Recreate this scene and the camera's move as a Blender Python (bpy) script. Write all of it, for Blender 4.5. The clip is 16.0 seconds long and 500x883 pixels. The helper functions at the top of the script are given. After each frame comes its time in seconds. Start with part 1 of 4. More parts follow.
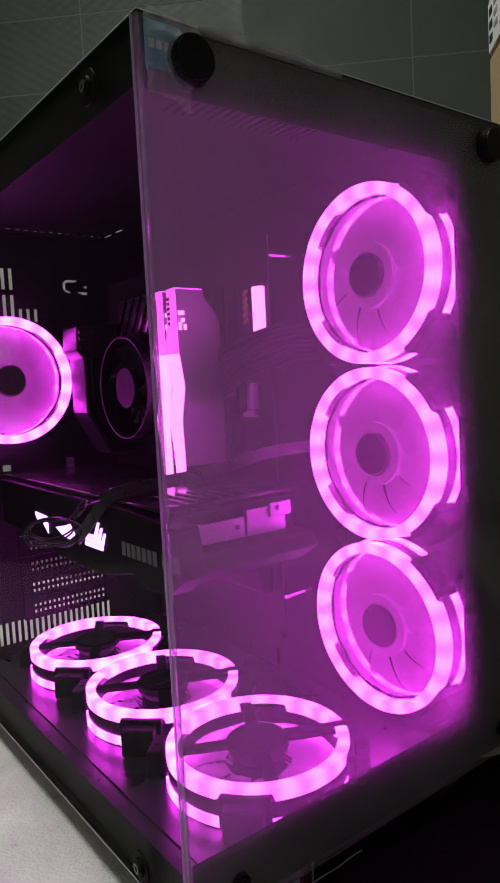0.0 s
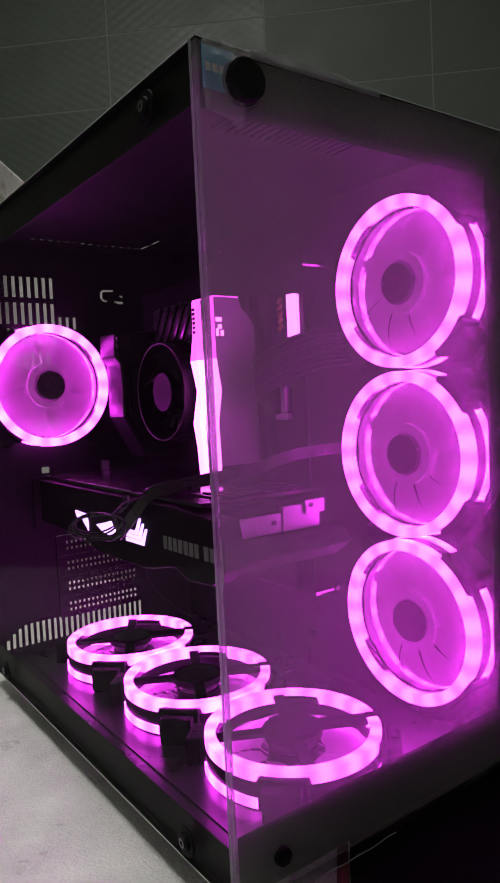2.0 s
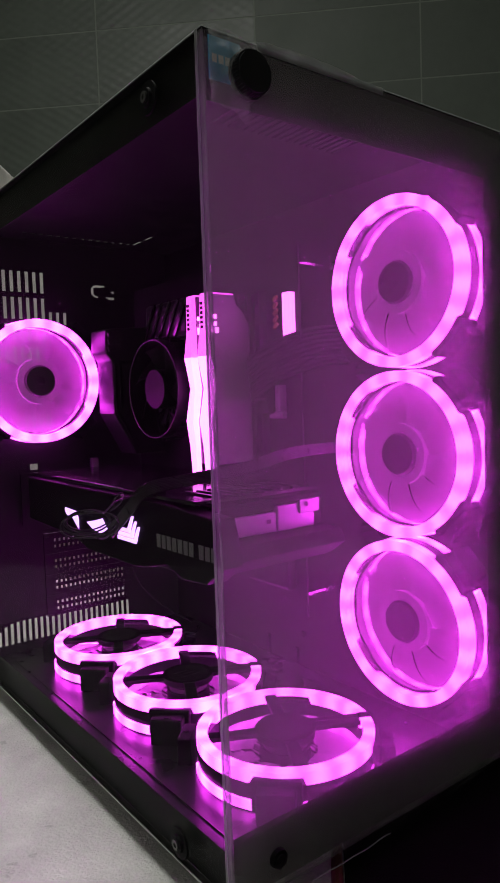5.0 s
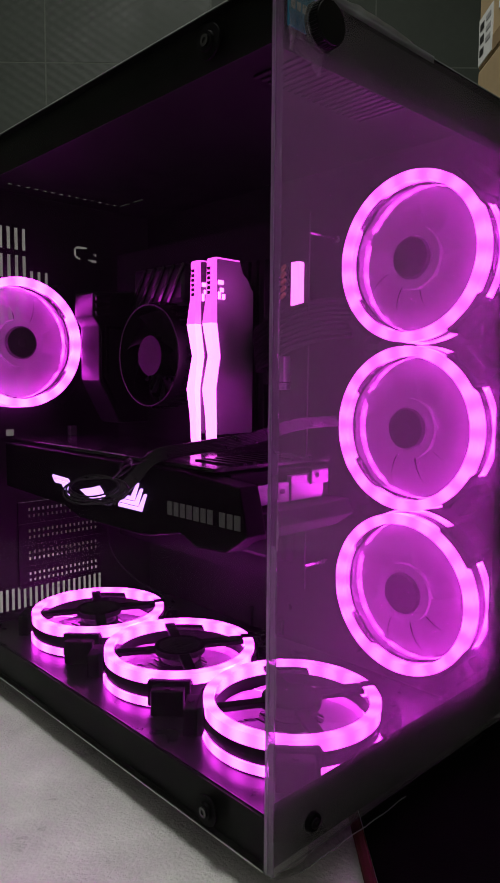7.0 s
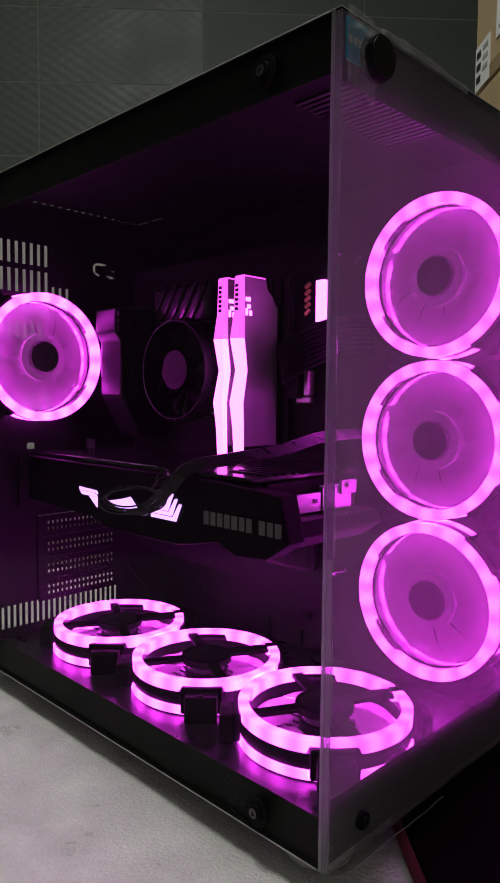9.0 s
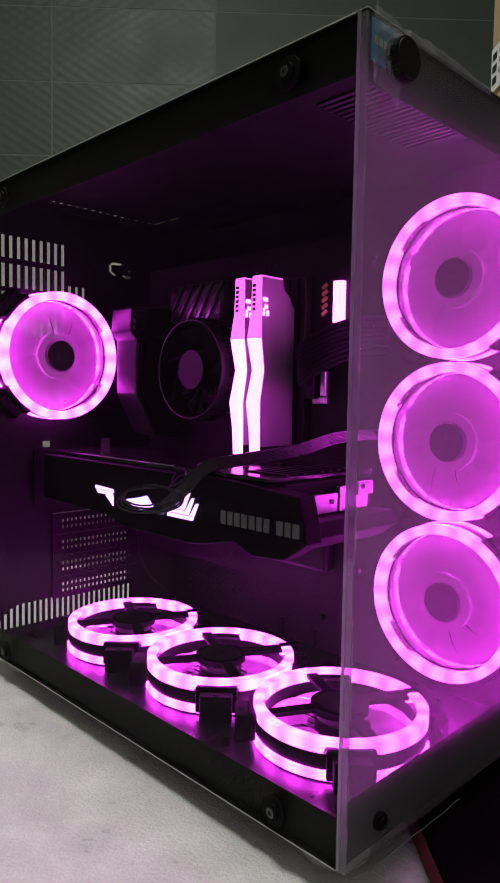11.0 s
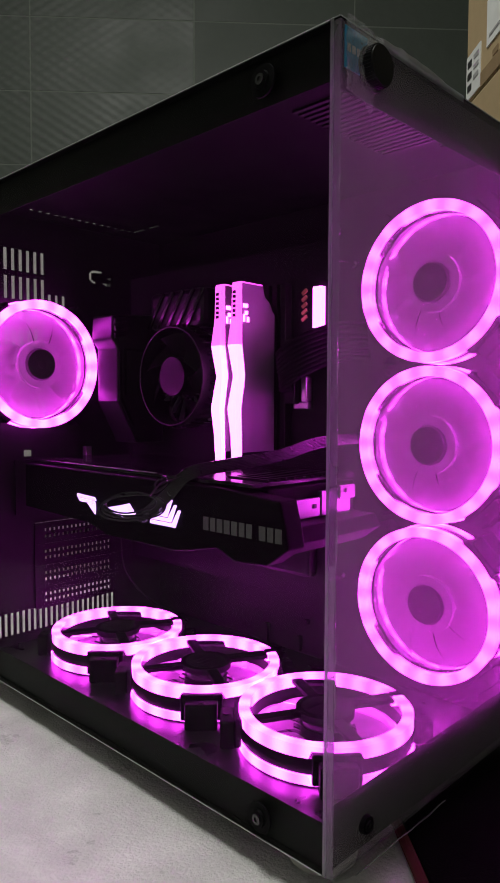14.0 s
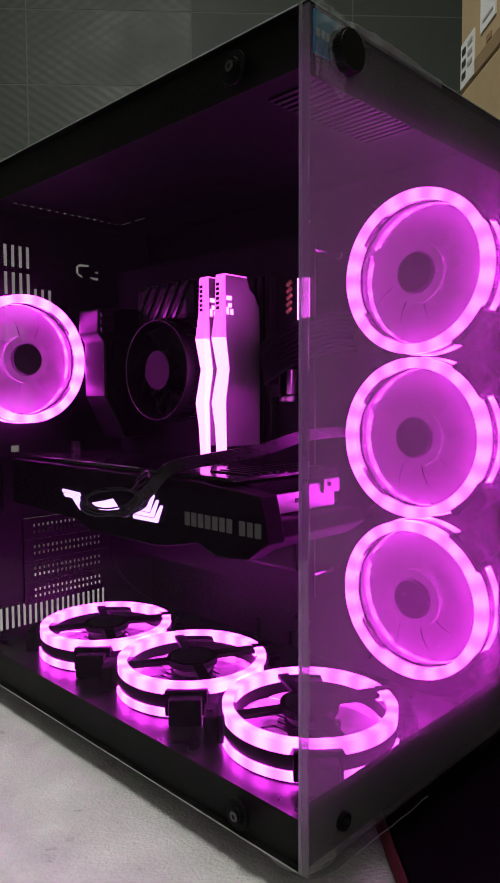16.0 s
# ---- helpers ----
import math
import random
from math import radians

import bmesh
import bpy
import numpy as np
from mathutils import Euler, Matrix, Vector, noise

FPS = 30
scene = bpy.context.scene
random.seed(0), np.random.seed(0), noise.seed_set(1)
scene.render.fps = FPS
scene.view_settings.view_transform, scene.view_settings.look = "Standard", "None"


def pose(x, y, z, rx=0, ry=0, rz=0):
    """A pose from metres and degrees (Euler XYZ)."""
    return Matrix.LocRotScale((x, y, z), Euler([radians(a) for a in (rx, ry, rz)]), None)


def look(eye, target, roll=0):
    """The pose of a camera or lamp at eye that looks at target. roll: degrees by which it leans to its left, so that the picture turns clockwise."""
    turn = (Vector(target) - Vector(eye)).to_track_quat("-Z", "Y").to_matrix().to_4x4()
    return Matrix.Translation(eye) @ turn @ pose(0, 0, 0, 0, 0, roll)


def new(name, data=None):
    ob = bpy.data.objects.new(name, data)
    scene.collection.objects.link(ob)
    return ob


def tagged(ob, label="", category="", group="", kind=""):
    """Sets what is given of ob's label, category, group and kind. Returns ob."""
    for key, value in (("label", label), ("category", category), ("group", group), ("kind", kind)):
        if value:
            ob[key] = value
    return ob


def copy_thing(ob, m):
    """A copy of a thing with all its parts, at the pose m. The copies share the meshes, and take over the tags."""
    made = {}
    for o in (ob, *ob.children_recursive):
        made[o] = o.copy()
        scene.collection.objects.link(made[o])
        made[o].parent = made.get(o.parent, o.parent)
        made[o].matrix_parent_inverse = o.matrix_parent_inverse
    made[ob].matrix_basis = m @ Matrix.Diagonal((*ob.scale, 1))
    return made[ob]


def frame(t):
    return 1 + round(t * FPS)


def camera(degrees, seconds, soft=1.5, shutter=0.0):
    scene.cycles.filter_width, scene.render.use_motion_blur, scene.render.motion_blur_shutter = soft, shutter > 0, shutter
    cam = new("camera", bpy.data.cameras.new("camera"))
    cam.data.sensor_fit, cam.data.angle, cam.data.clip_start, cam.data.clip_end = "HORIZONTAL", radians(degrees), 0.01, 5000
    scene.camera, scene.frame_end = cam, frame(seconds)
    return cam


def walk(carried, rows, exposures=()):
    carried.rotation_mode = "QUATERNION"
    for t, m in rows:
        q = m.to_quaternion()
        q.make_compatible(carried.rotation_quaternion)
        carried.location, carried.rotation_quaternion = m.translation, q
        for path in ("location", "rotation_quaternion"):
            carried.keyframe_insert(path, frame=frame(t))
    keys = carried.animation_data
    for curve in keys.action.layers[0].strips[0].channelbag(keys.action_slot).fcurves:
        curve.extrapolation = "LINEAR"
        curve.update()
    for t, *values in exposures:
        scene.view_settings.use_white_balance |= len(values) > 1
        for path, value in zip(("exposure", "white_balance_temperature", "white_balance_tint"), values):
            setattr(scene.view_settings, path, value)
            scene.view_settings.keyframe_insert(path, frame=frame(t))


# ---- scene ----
cam = camera(39.9, 16.0)
METRES, EYE, TILT, LEAN, TURN = 0.178, 0.266, 0.0, 0.0, -37.1
ROWS = [
    (0.0, 0.0, 0.0, 0.0, -0.25, -4.86, 2.94),
    (0.5, 0.0228, -0.0159, -0.0055, 2.19, -3.96, 2.31),
    (1.0, 0.0079, -0.0338, -0.0106, 2.44, -4.18, 2.24),
    (1.5, -0.0451, -0.0859, -0.0365, 1.7, -3.88, 2.65),
    (2.0, -0.0794, -0.1198, -0.041, 1.11, -3.64, 2.71),
    (2.5, -0.0817, -0.1239, -0.0471, 0.69, -3.7, 3.32),
    (3.0, -0.109, -0.0963, -0.0487, -0.04, -4.09, 3.0),
    (3.5, -0.1168, -0.0977, -0.0488, -0.46, -3.84, 2.66),
    (6.0, -0.159, -0.1022, -0.0488, -0.48, -3.53, 1.25),
    (6.5, -0.2849, -0.0508, -0.0509, -3.27, -4.49, 0.99),
    (7.0, -0.4661, -0.0496, -0.103, -6.45, -5.12, -0.46),
    (7.5, -0.5814, -0.0686, -0.1254, -8.1, -3.93, 0.37),
    (8.0, -0.6359, -0.0925, -0.1197, -8.4, -3.66, -0.14),
    (8.5, -0.6654, -0.0978, -0.1172, -8.3, -3.74, -0.41),
    (9.0, -0.6746, -0.1011, -0.118, -8.08, -3.73, -0.53),
    (9.5, -0.68, -0.1028, -0.1219, -7.91, -3.64, -0.69),
    (10.0, -0.7001, -0.1052, -0.1173, -7.51, -3.68, -1.01),
    (12.5, -0.7155, -0.0987, -0.12, -7.38, -3.76, -0.93),
    (13.0, -0.7075, -0.1039, -0.1191, -7.74, -3.46, -0.8),
    (13.5, -0.6986, -0.1004, -0.1207, -7.85, -3.49, -0.62),
    (14.0, -0.7002, -0.1045, -0.123, -8.73, -3.14, -0.22),
    (14.5, -0.6852, -0.109, -0.1207, -9.95, -2.92, -0.46),
    (15.0, -0.665, -0.1048, -0.1206, -10.87, -3.18, -0.15),
    (15.5, -0.646, -0.1005, -0.1202, -11.0, -3.37, 0.02),
    (16.0, -0.6087, -0.0911, -0.1233, -8.33, -3.68, 0.23),
]
ROOM_WATTS, TILE_X, TILE_Z = 26.0, 0.01, 0.077
# stops by which the camera darkens its picture under the green and blue light
TONE = [(0.0, 0.08), (1.0, 0.02), (2.0, 0.0), (3.5, 0.0), (6.0, -0.30), (7.0, -0.40), (8.0, -0.25), (9.0, -0.35), (10.0, 0.0), (12.5, 0.15), (13.0, 0.12), (14.0, 0.0), (16.0, 0.0)]
walk(cam, [(t, pose(-0.1455, -0.2535, EYE, TILT, LEAN, TURN) @ pose(METRES * x, METRES * y, METRES * z, 90 + pitch, roll, yaw)) for t, x, y, z, yaw, pitch, roll in ROWS], exposures=TONE)

# ---- world, lights ----
world = bpy.data.worlds.new("world")
scene.world = world
world.use_nodes = True
wn = world.node_tree.nodes
wn["Background"].inputs[0].default_value = (0.62, 0.70, 0.62, 1)
wn["Background"].inputs[1].default_value = 0.02


def area_lamp(name, eye, target, sx, sy, watts, colour):
    d = bpy.data.lights.new(name, "AREA")
    d.shape, d.size, d.size_y, d.energy, d.color = "RECTANGLE", sx, sy, watts, colour
    ob = new(name, d)
    ob.matrix_world = look(eye, target)
    return ob


# ---- materials ----
def mat(name, colour, rough=0.5, metal=0.0, vary=0.15, scale=40.0, bump=0.0, bscale=300.0, spec=0.5, coat=0.0, rvary=0.15):
    m = bpy.data.materials.new(name)
    m.use_nodes = True
    nt = m.node_tree
    b = nt.nodes["Principled BSDF"]
    tc = nt.nodes.new("ShaderNodeTexCoord")
    n1 = nt.nodes.new("ShaderNodeTexNoise")
    n1.inputs["Scale"].default_value, n1.inputs["Detail"].default_value = scale, 5
    n2 = nt.nodes.new("ShaderNodeTexNoise")
    n2.inputs["Scale"].default_value, n2.inputs["Detail"].default_value = scale * 11, 3
    info = nt.nodes.new("ShaderNodeObjectInfo")
    for n in (n1, n2):
        nt.links.new(tc.outputs["Object"], n.inputs["Vector"])
    add = nt.nodes.new("ShaderNodeMath")
    add.operation = "MULTIPLY_ADD"
    nt.links.new(n2.outputs[0], add.inputs[0])
    add.inputs[1].default_value = 0.4
    nt.links.new(n1.outputs[0], add.inputs[2])
    rng = nt.nodes.new("ShaderNodeMapRange")
    rng.inputs[1].default_value, rng.inputs[2].default_value = 0.4, 1.0
    rng.inputs[3].default_value, rng.inputs[4].default_value = 1 - vary, 1 + vary
    nt.links.new(add.outputs[0], rng.inputs[0])
    mul = nt.nodes.new("ShaderNodeVectorMath")
    mul.operation = "SCALE"
    mul.inputs[0].default_value = colour
    nt.links.new(rng.outputs[0], mul.inputs["Scale"])
    nt.links.new(mul.outputs[0], b.inputs["Base Color"])
    rr = nt.nodes.new("ShaderNodeMapRange")
    rr.inputs[1].default_value, rr.inputs[2].default_value = 0.3, 0.7
    rr.inputs[3].default_value, rr.inputs[4].default_value = rough * (1 - rvary), min(1, rough * (1 + rvary))
    nt.links.new(n1.outputs[0], rr.inputs[0])
    nt.links.new(rr.outputs[0], b.inputs["Roughness"])
    b.inputs["Metallic"].default_value = metal
    b.inputs["Specular IOR Level"].default_value = spec
    b.inputs["Coat Weight"].default_value = coat
    if bump:
        n3 = nt.nodes.new("ShaderNodeTexNoise")
        n3.inputs["Scale"].default_value, n3.inputs["Detail"].default_value = bscale, 4
        nt.links.new(tc.outputs["Object"], n3.inputs["Vector"])
        bp = nt.nodes.new("ShaderNodeBump")
        bp.inputs["Strength"].default_value, bp.inputs["Distance"].default_value = bump, 0.002
        nt.links.new(n3.outputs[0], bp.inputs["Height"])
        nt.links.new(bp.outputs[0], b.inputs["Normal"])
    return m


def glow(name, colour, strength, spots=0, low=0.65):
    """Lit diffuser plastic; spots: number of diodes behind it, round its own z axis."""
    m = bpy.data.materials.new(name)
    m.use_nodes = True
    nt = m.node_tree
    b = nt.nodes["Principled BSDF"]
    b.inputs["Base Color"].default_value = (0.8, 0.8, 0.8, 1)
    b.inputs["Roughness"].default_value = 0.4
    b.inputs["Emission Color"].default_value = (*colour, 1)
    b.inputs["Emission Strength"].default_value = strength
    if spots:
        tc = nt.nodes.new("ShaderNodeTexCoord")
        sep = nt.nodes.new("ShaderNodeSeparateXYZ")
        nt.links.new(tc.outputs["Object"], sep.inputs[0])
        at = nt.nodes.new("ShaderNodeMath")
        at.operation = "ARCTAN2"
        nt.links.new(sep.outputs[0], at.inputs[0])
        nt.links.new(sep.outputs[1], at.inputs[1])
        k = nt.nodes.new("ShaderNodeMath")
        k.operation = "MULTIPLY"
        k.inputs[1].default_value = spots
        nt.links.new(at.outputs[0], k.inputs[0])
        c = nt.nodes.new("ShaderNodeMath")
        c.operation = "COSINE"
        nt.links.new(k.outputs[0], c.inputs[0])
        r = nt.nodes.new("ShaderNodeMapRange")
        r.inputs[1].default_value, r.inputs[2].default_value = -1, 1
        r.inputs[3].default_value, r.inputs[4].default_value = strength * low, strength * 1.35
        nt.links.new(c.outputs[0], r.inputs[0])
        nt.links.new(r.outputs[0], b.inputs["Emission Strength"])
    return m


def glass(name, tint, haze, haze_colour=(0.8, 0.8, 0.8), gloss=0.02, front=0.15, grain=9):
    """Tempered pane under a protective film: clear, with fresnel gloss and a thin dusty haze that also carries painted
    glow on the front pane.
    """
    m = bpy.data.materials.new(name)
    m.use_nodes = True
    nt = m.node_tree
    nt.nodes.remove(nt.nodes["Principled BSDF"])
    out = nt.nodes["Material Output"]
    tr = nt.nodes.new("ShaderNodeBsdfTransparent")
    tr.inputs[0].default_value = (*tint, 1)
    tl = nt.nodes.new("ShaderNodeBsdfTranslucent")
    tl.inputs[0].default_value = (*haze_colour, 1)
    df = nt.nodes.new("ShaderNodeBsdfDiffuse")
    df.inputs[0].default_value = (*haze_colour, 1)
    hz = nt.nodes.new("ShaderNodeMixShader")
    hz.inputs[0].default_value = front
    nt.links.new(tl.outputs[0], hz.inputs[1])
    nt.links.new(df.outputs[0], hz.inputs[2])
    tc = nt.nodes.new("ShaderNodeTexCoord")
    n = nt.nodes.new("ShaderNodeTexNoise")
    n.inputs["Scale"].default_value, n.inputs["Detail"].default_value = grain, 6
    nt.links.new(tc.outputs["Object"], n.inputs["Vector"])
    r = nt.nodes.new("ShaderNodeMapRange")
    r.inputs[1].default_value, r.inputs[2].default_value = 0.3, 0.7
    r.inputs[3].default_value, r.inputs[4].default_value = haze * 0.75, haze * 1.25
    nt.links.new(n.outputs[0], r.inputs[0])
    m1 = nt.nodes.new("ShaderNodeMixShader")
    nt.links.new(r.outputs[0], m1.inputs[0])
    nt.links.new(tr.outputs[0], m1.inputs[1])
    nt.links.new(hz.outputs[0], m1.inputs[2])
    gl = nt.nodes.new("ShaderNodeBsdfGlossy")
    gl.inputs["Roughness"].default_value = 0.02
    lw = nt.nodes.new("ShaderNodeLayerWeight")
    lw.inputs[0].default_value = 0.5
    pw = nt.nodes.new("ShaderNodeMath")
    pw.operation = "POWER"
    pw.inputs[1].default_value = 5
    nt.links.new(lw.outputs["Facing"], pw.inputs[0])
    fr = nt.nodes.new("ShaderNodeMath")
    fr.operation = "MULTIPLY_ADD"
    fr.inputs[1].default_value, fr.inputs[2].default_value = 0.06, gloss
    nt.links.new(pw.outputs[0], fr.inputs[0])
    m2 = nt.nodes.new("ShaderNodeMixShader")
    nt.links.new(fr.outputs[0], m2.inputs[0])
    nt.links.new(m1.outputs[0], m2.inputs[1])
    nt.links.new(gl.outputs[0], m2.inputs[2])
    nt.links.new(m2.outputs[0], out.inputs[0])
    return m


LED = (0.97, 0.038, 0.98)
M_RING = glow("led_diffuser", LED, 16.0, spots=18, low=0.60)
M_RAMLED = glow("ram_light_bar", (1.0, 0.10, 0.95), 9.0)
M_RAMDIM = glow("ram_lettered_bar", (1.0, 0.055, 0.85), 3.0)
M_LOGO = glow("lit_badge", (0.62, 0.28, 1.0), 3.2)
M_STEEL = mat("black_powder_coated_steel", (0.006, 0.006, 0.0065), 0.55, vary=0.3, bump=0.08, bscale=900, spec=0.10)
M_RAIL = mat("black_rail_paint", (0.0055, 0.0055, 0.005), 0.5, vary=0.3, bump=0.05, bscale=700, spec=0.10)
M_ROOF = mat("black_painted_roof", (0.0035, 0.0035, 0.004), 0.6, vary=0.3, bump=0.06, bscale=900, spec=0.05)
M_FLOOR = mat("black_semi_gloss_steel", (0.008, 0.008, 0.009), 0.28, vary=0.2, bump=0.03, bscale=600, spec=0.4, rvary=0.04)
M_PLASTIC = mat("black_plastic", (0.007, 0.007, 0.008), 0.42, vary=0.25, spec=0.18)
M_SINK = mat("dark_anodised_heat_sink", (0.014, 0.014, 0.016), 0.36, metal=0.3, vary=0.25, bump=0.05, bscale=700)
M_SHROUD = mat("matt_black_shroud", (0.004, 0.004, 0.0045), 0.55, vary=0.4, bump=0.1, bscale=800, spec=0.06)
M_GLOSSBLK = mat("glossy_black_plastic", (0.01, 0.01, 0.011), 0.18, vary=0.2)
M_HUB = mat("fan_hub_plastic", (0.02, 0.02, 0.022), 0.5, vary=0.2)
M_PCB = mat("black_circuit_board", (0.008, 0.0085, 0.009), 0.55, vary=0.5, scale=120, spec=0.12)
M_ALU = mat("brushed_aluminium", (0.55, 0.55, 0.56), 0.35, metal=1.0, vary=0.1)
M_GOLD = mat("brass_plate", (0.55, 0.42, 0.15), 0.35, metal=0.9)
M_RAM = mat("grey_anodised_heat_spreader", (0.22, 0.22, 0.225), 0.45, metal=0.2, vary=0.2)
M_WHITEPRINT = mat("pale_print", (0.55, 0.56, 0.55), 0.5, vary=0.1)
M_GREYPRINT = mat("grey_print", (0.36, 0.36, 0.36), 0.5, vary=0.1)
M_LETTER = mat("worn_grey_print", (0.15, 0.15, 0.15), 0.5, vary=0.3, scale=400)
M_DARKPRINT = mat("dark_print", (0.02, 0.02, 0.02), 0.6, vary=0.1)
M_CABLE = mat("black_cable_sleeve", (0.012, 0.012, 0.013), 0.30, vary=0.3, scale=200, spec=0.5)
M_SLEEVE = mat("woven_black_sleeve", (0.006, 0.006, 0.0065), 0.75, vary=0.4, scale=300, bump=0.3, bscale=1200, spec=0.08)
M_RUBBER = mat("grey_rubber", (0.42, 0.42, 0.39), 0.5, vary=0.15)
M_GUNMETAL = mat("dark_screw_steel", (0.10, 0.10, 0.10), 0.3, metal=1.0)
M_CHROME = mat("zinc_screw", (0.6, 0.6, 0.6), 0.25, metal=1.0, vary=0.1)
M_FOAM = mat("white_packing_foam", (0.76, 0.755, 0.74), 0.36, vary=0.18, scale=30, bump=0.55, bscale=520, rvary=0.35)
M_TABLE = mat("table_laminate", (0.12, 0.105, 0.09), 0.5)
M_MAT = mat("black_felt", (0.0025, 0.0022, 0.0025), 1.0, vary=0.3, bump=0.4, bscale=900, spec=0.08)
M_RED = mat("red_piping", (0.09, 0.010, 0.009), 0.8)
M_CARD = mat("brown_cardboard", (0.42, 0.31, 0.17), 0.75, vary=0.12, scale=6, bump=0.15, bscale=60)
M_TAPE = mat("clear_brown_tape", (0.32, 0.22, 0.12), 0.12, vary=0.1)
M_PAPER = mat("white_paper_label", (0.75, 0.76, 0.74), 0.6, vary=0.06)
M_STICK = mat("blue_sticker", (0.04, 0.30, 0.50), 0.35, vary=0.1)
M_TILE = mat("grey_wall_tile", (0.066, 0.080, 0.066), 0.62, vary=0.15, scale=4, bump=0.25, bscale=25)
M_GROUT = mat("grout", (0.15, 0.17, 0.145), 0.8)
M_PLASTER = mat("plain_plaster", (0.48, 0.49, 0.45), 0.85, vary=0.1, scale=3)
M_CONCRETE = mat("floor_screed", (0.16, 0.16, 0.15), 0.8, vary=0.2, scale=3)
M_SIDEGLASS = glass("clear_side_glass", (0.90, 0.91, 0.90), 0.0010, gloss=0.005)
# Film haze, raised further to stand in for glow round the lit rings.
M_FRONTGLASS = glass("filmed_front_glass", (0.82, 0.82, 0.82), 0.165, front=0.48)
M_GLASSEDGE = glass("glass_edge", (0.55, 0.57, 0.57), 0.20, (0.75, 0.78, 0.78), gloss=0.10, grain=40)
M_EDGELIT = mat("glass_edge_highlight", (0.45, 0.47, 0.46), 0.25, vary=0.25)
M_RIM = glass("polished_glass_rim", (0.7, 0.72, 0.72), 0.42, (0.8, 0.82, 0.82), gloss=0.12, grain=30)
M_CLEARFILM = glass("clear_film", (0.80, 0.80, 0.80), 0.03, gloss=0.04)
M_FILM = glass("wrinkled_film", (0.86, 0.87, 0.87), 0.22, gloss=0.10, front=0.5, grain=60)


def frosted(name, colour, clear):
    m = bpy.data.materials.new(name)
    m.use_nodes = True
    nt = m.node_tree
    nt.nodes.remove(nt.nodes["Principled BSDF"])
    out = nt.nodes["Material Output"]
    tl = nt.nodes.new("ShaderNodeBsdfTranslucent")
    df = nt.nodes.new("ShaderNodeBsdfDiffuse")
    tr = nt.nodes.new("ShaderNodeBsdfTransparent")
    for n in (tl, df):
        n.inputs[0].default_value = (*colour, 1)
    a = nt.nodes.new("ShaderNodeMixShader")
    a.inputs[0].default_value = 0.5
    nt.links.new(tl.outputs[0], a.inputs[1])
    nt.links.new(df.outputs[0], a.inputs[2])
    b = nt.nodes.new("ShaderNodeMixShader")
    b.inputs[0].default_value = clear
    nt.links.new(a.outputs[0], b.inputs[1])
    nt.links.new(tr.outputs[0], b.inputs[2])
    nt.links.new(b.outputs[0], out.inputs[0])
    return m


M_BLADE = frosted("frosted_fan_blade", (0.88, 0.88, 0.88), 0.52)
M_DISC = frosted("milky_fan_blade", (0.88, 0.88, 0.88), 0.22)
M_LINER = frosted("clear_duct_liner", (0.88, 0.88, 0.88), 0.88)


# ---- mesh helpers ----
def part(name, bm, material, parent=None, label="", smooth=False, bevel=0.0, m=None):
    me = bpy.data.meshes.new(name)
    bmesh.ops.recalc_face_normals(bm, faces=bm.faces[:])
    bm.to_mesh(me)
    bm.free()
    if smooth:
        for p in me.polygons:
            p.use_smooth = True
    me.materials.append(material)
    ob = new(name, me)
    if parent is not None:
        ob.parent = parent
    if m is not None:
        ob.matrix_basis = m
    if bevel:
        md = ob.modifiers.new("bevel", "BEVEL")
        md.width, md.segments, md.limit_method = bevel, 2, "ANGLE"
    if smooth:
        me.set_sharp_from_angle(angle=radians(35))
    if label:
        ob["label"] = label
    return ob


def thing(name, label, category, group="", m=None, kind=""):
    ob = new(name)
    ob.empty_display_size = 0.02
    if m is not None:
        ob.matrix_basis = m
    return tagged(ob, label, category, group, kind)


def box(bm, x0, x1, y0, y1, z0, z1, m=None):
    vs = [bm.verts.new((x, y, z)) for x in (x0, x1) for y in (y0, y1) for z in (z0, z1)]
    for q in ((0, 1, 3, 2), (4, 6, 7, 5), (0, 4, 5, 1), (2, 3, 7, 6), (0, 2, 6, 4), (1, 5, 7, 3)):
        bm.faces.new([vs[i] for i in q])
    if m is not None:
        for v in vs:
            v.co = m @ v.co
    return vs


def boxed(*a, m=None):
    bm = bmesh.new()
    box(bm, *a, m=m)
    return bm


def cyl(bm, r0, r1, z0, z1, n=32, m=None):
    """A solid of revolution between two circles, capped."""
    a = [bm.verts.new((r0 * math.cos(i * math.tau / n), r0 * math.sin(i * math.tau / n), z0)) for i in range(n)]
    b = [bm.verts.new((r1 * math.cos(i * math.tau / n), r1 * math.sin(i * math.tau / n), z1)) for i in range(n)]
    for i in range(n):
        j = (i + 1) % n
        bm.faces.new((a[i], a[j], b[j], b[i]))
    bm.faces.new(a[::-1])
    bm.faces.new(b)
    if m is not None:
        for v in a + b:
            v.co = m @ v.co


def band(bm, r0, r1, z0, z1, n=96, z0f=None, z1f=None):
    """A ring of square section; z0f, z1f give its lower and upper edge by the angle."""
    rows = []
    for i in range(n):
        t = i * math.tau / n
        lo, hi = (z0f(t) if z0f else z0), (z1f(t) if z1f else z1)
        c, s = math.cos(t), math.sin(t)
        rows.append([bm.verts.new((r * c, r * s, z)) for r, z in ((r0, lo), (r1, lo), (r1, hi), (r0, hi))])
    for i in range(n):
        a, b = rows[i], rows[(i + 1) % n]
        for k in range(4):
            q = (k + 1) % 4
            bm.faces.new((a[k], b[k], b[q], a[q]))


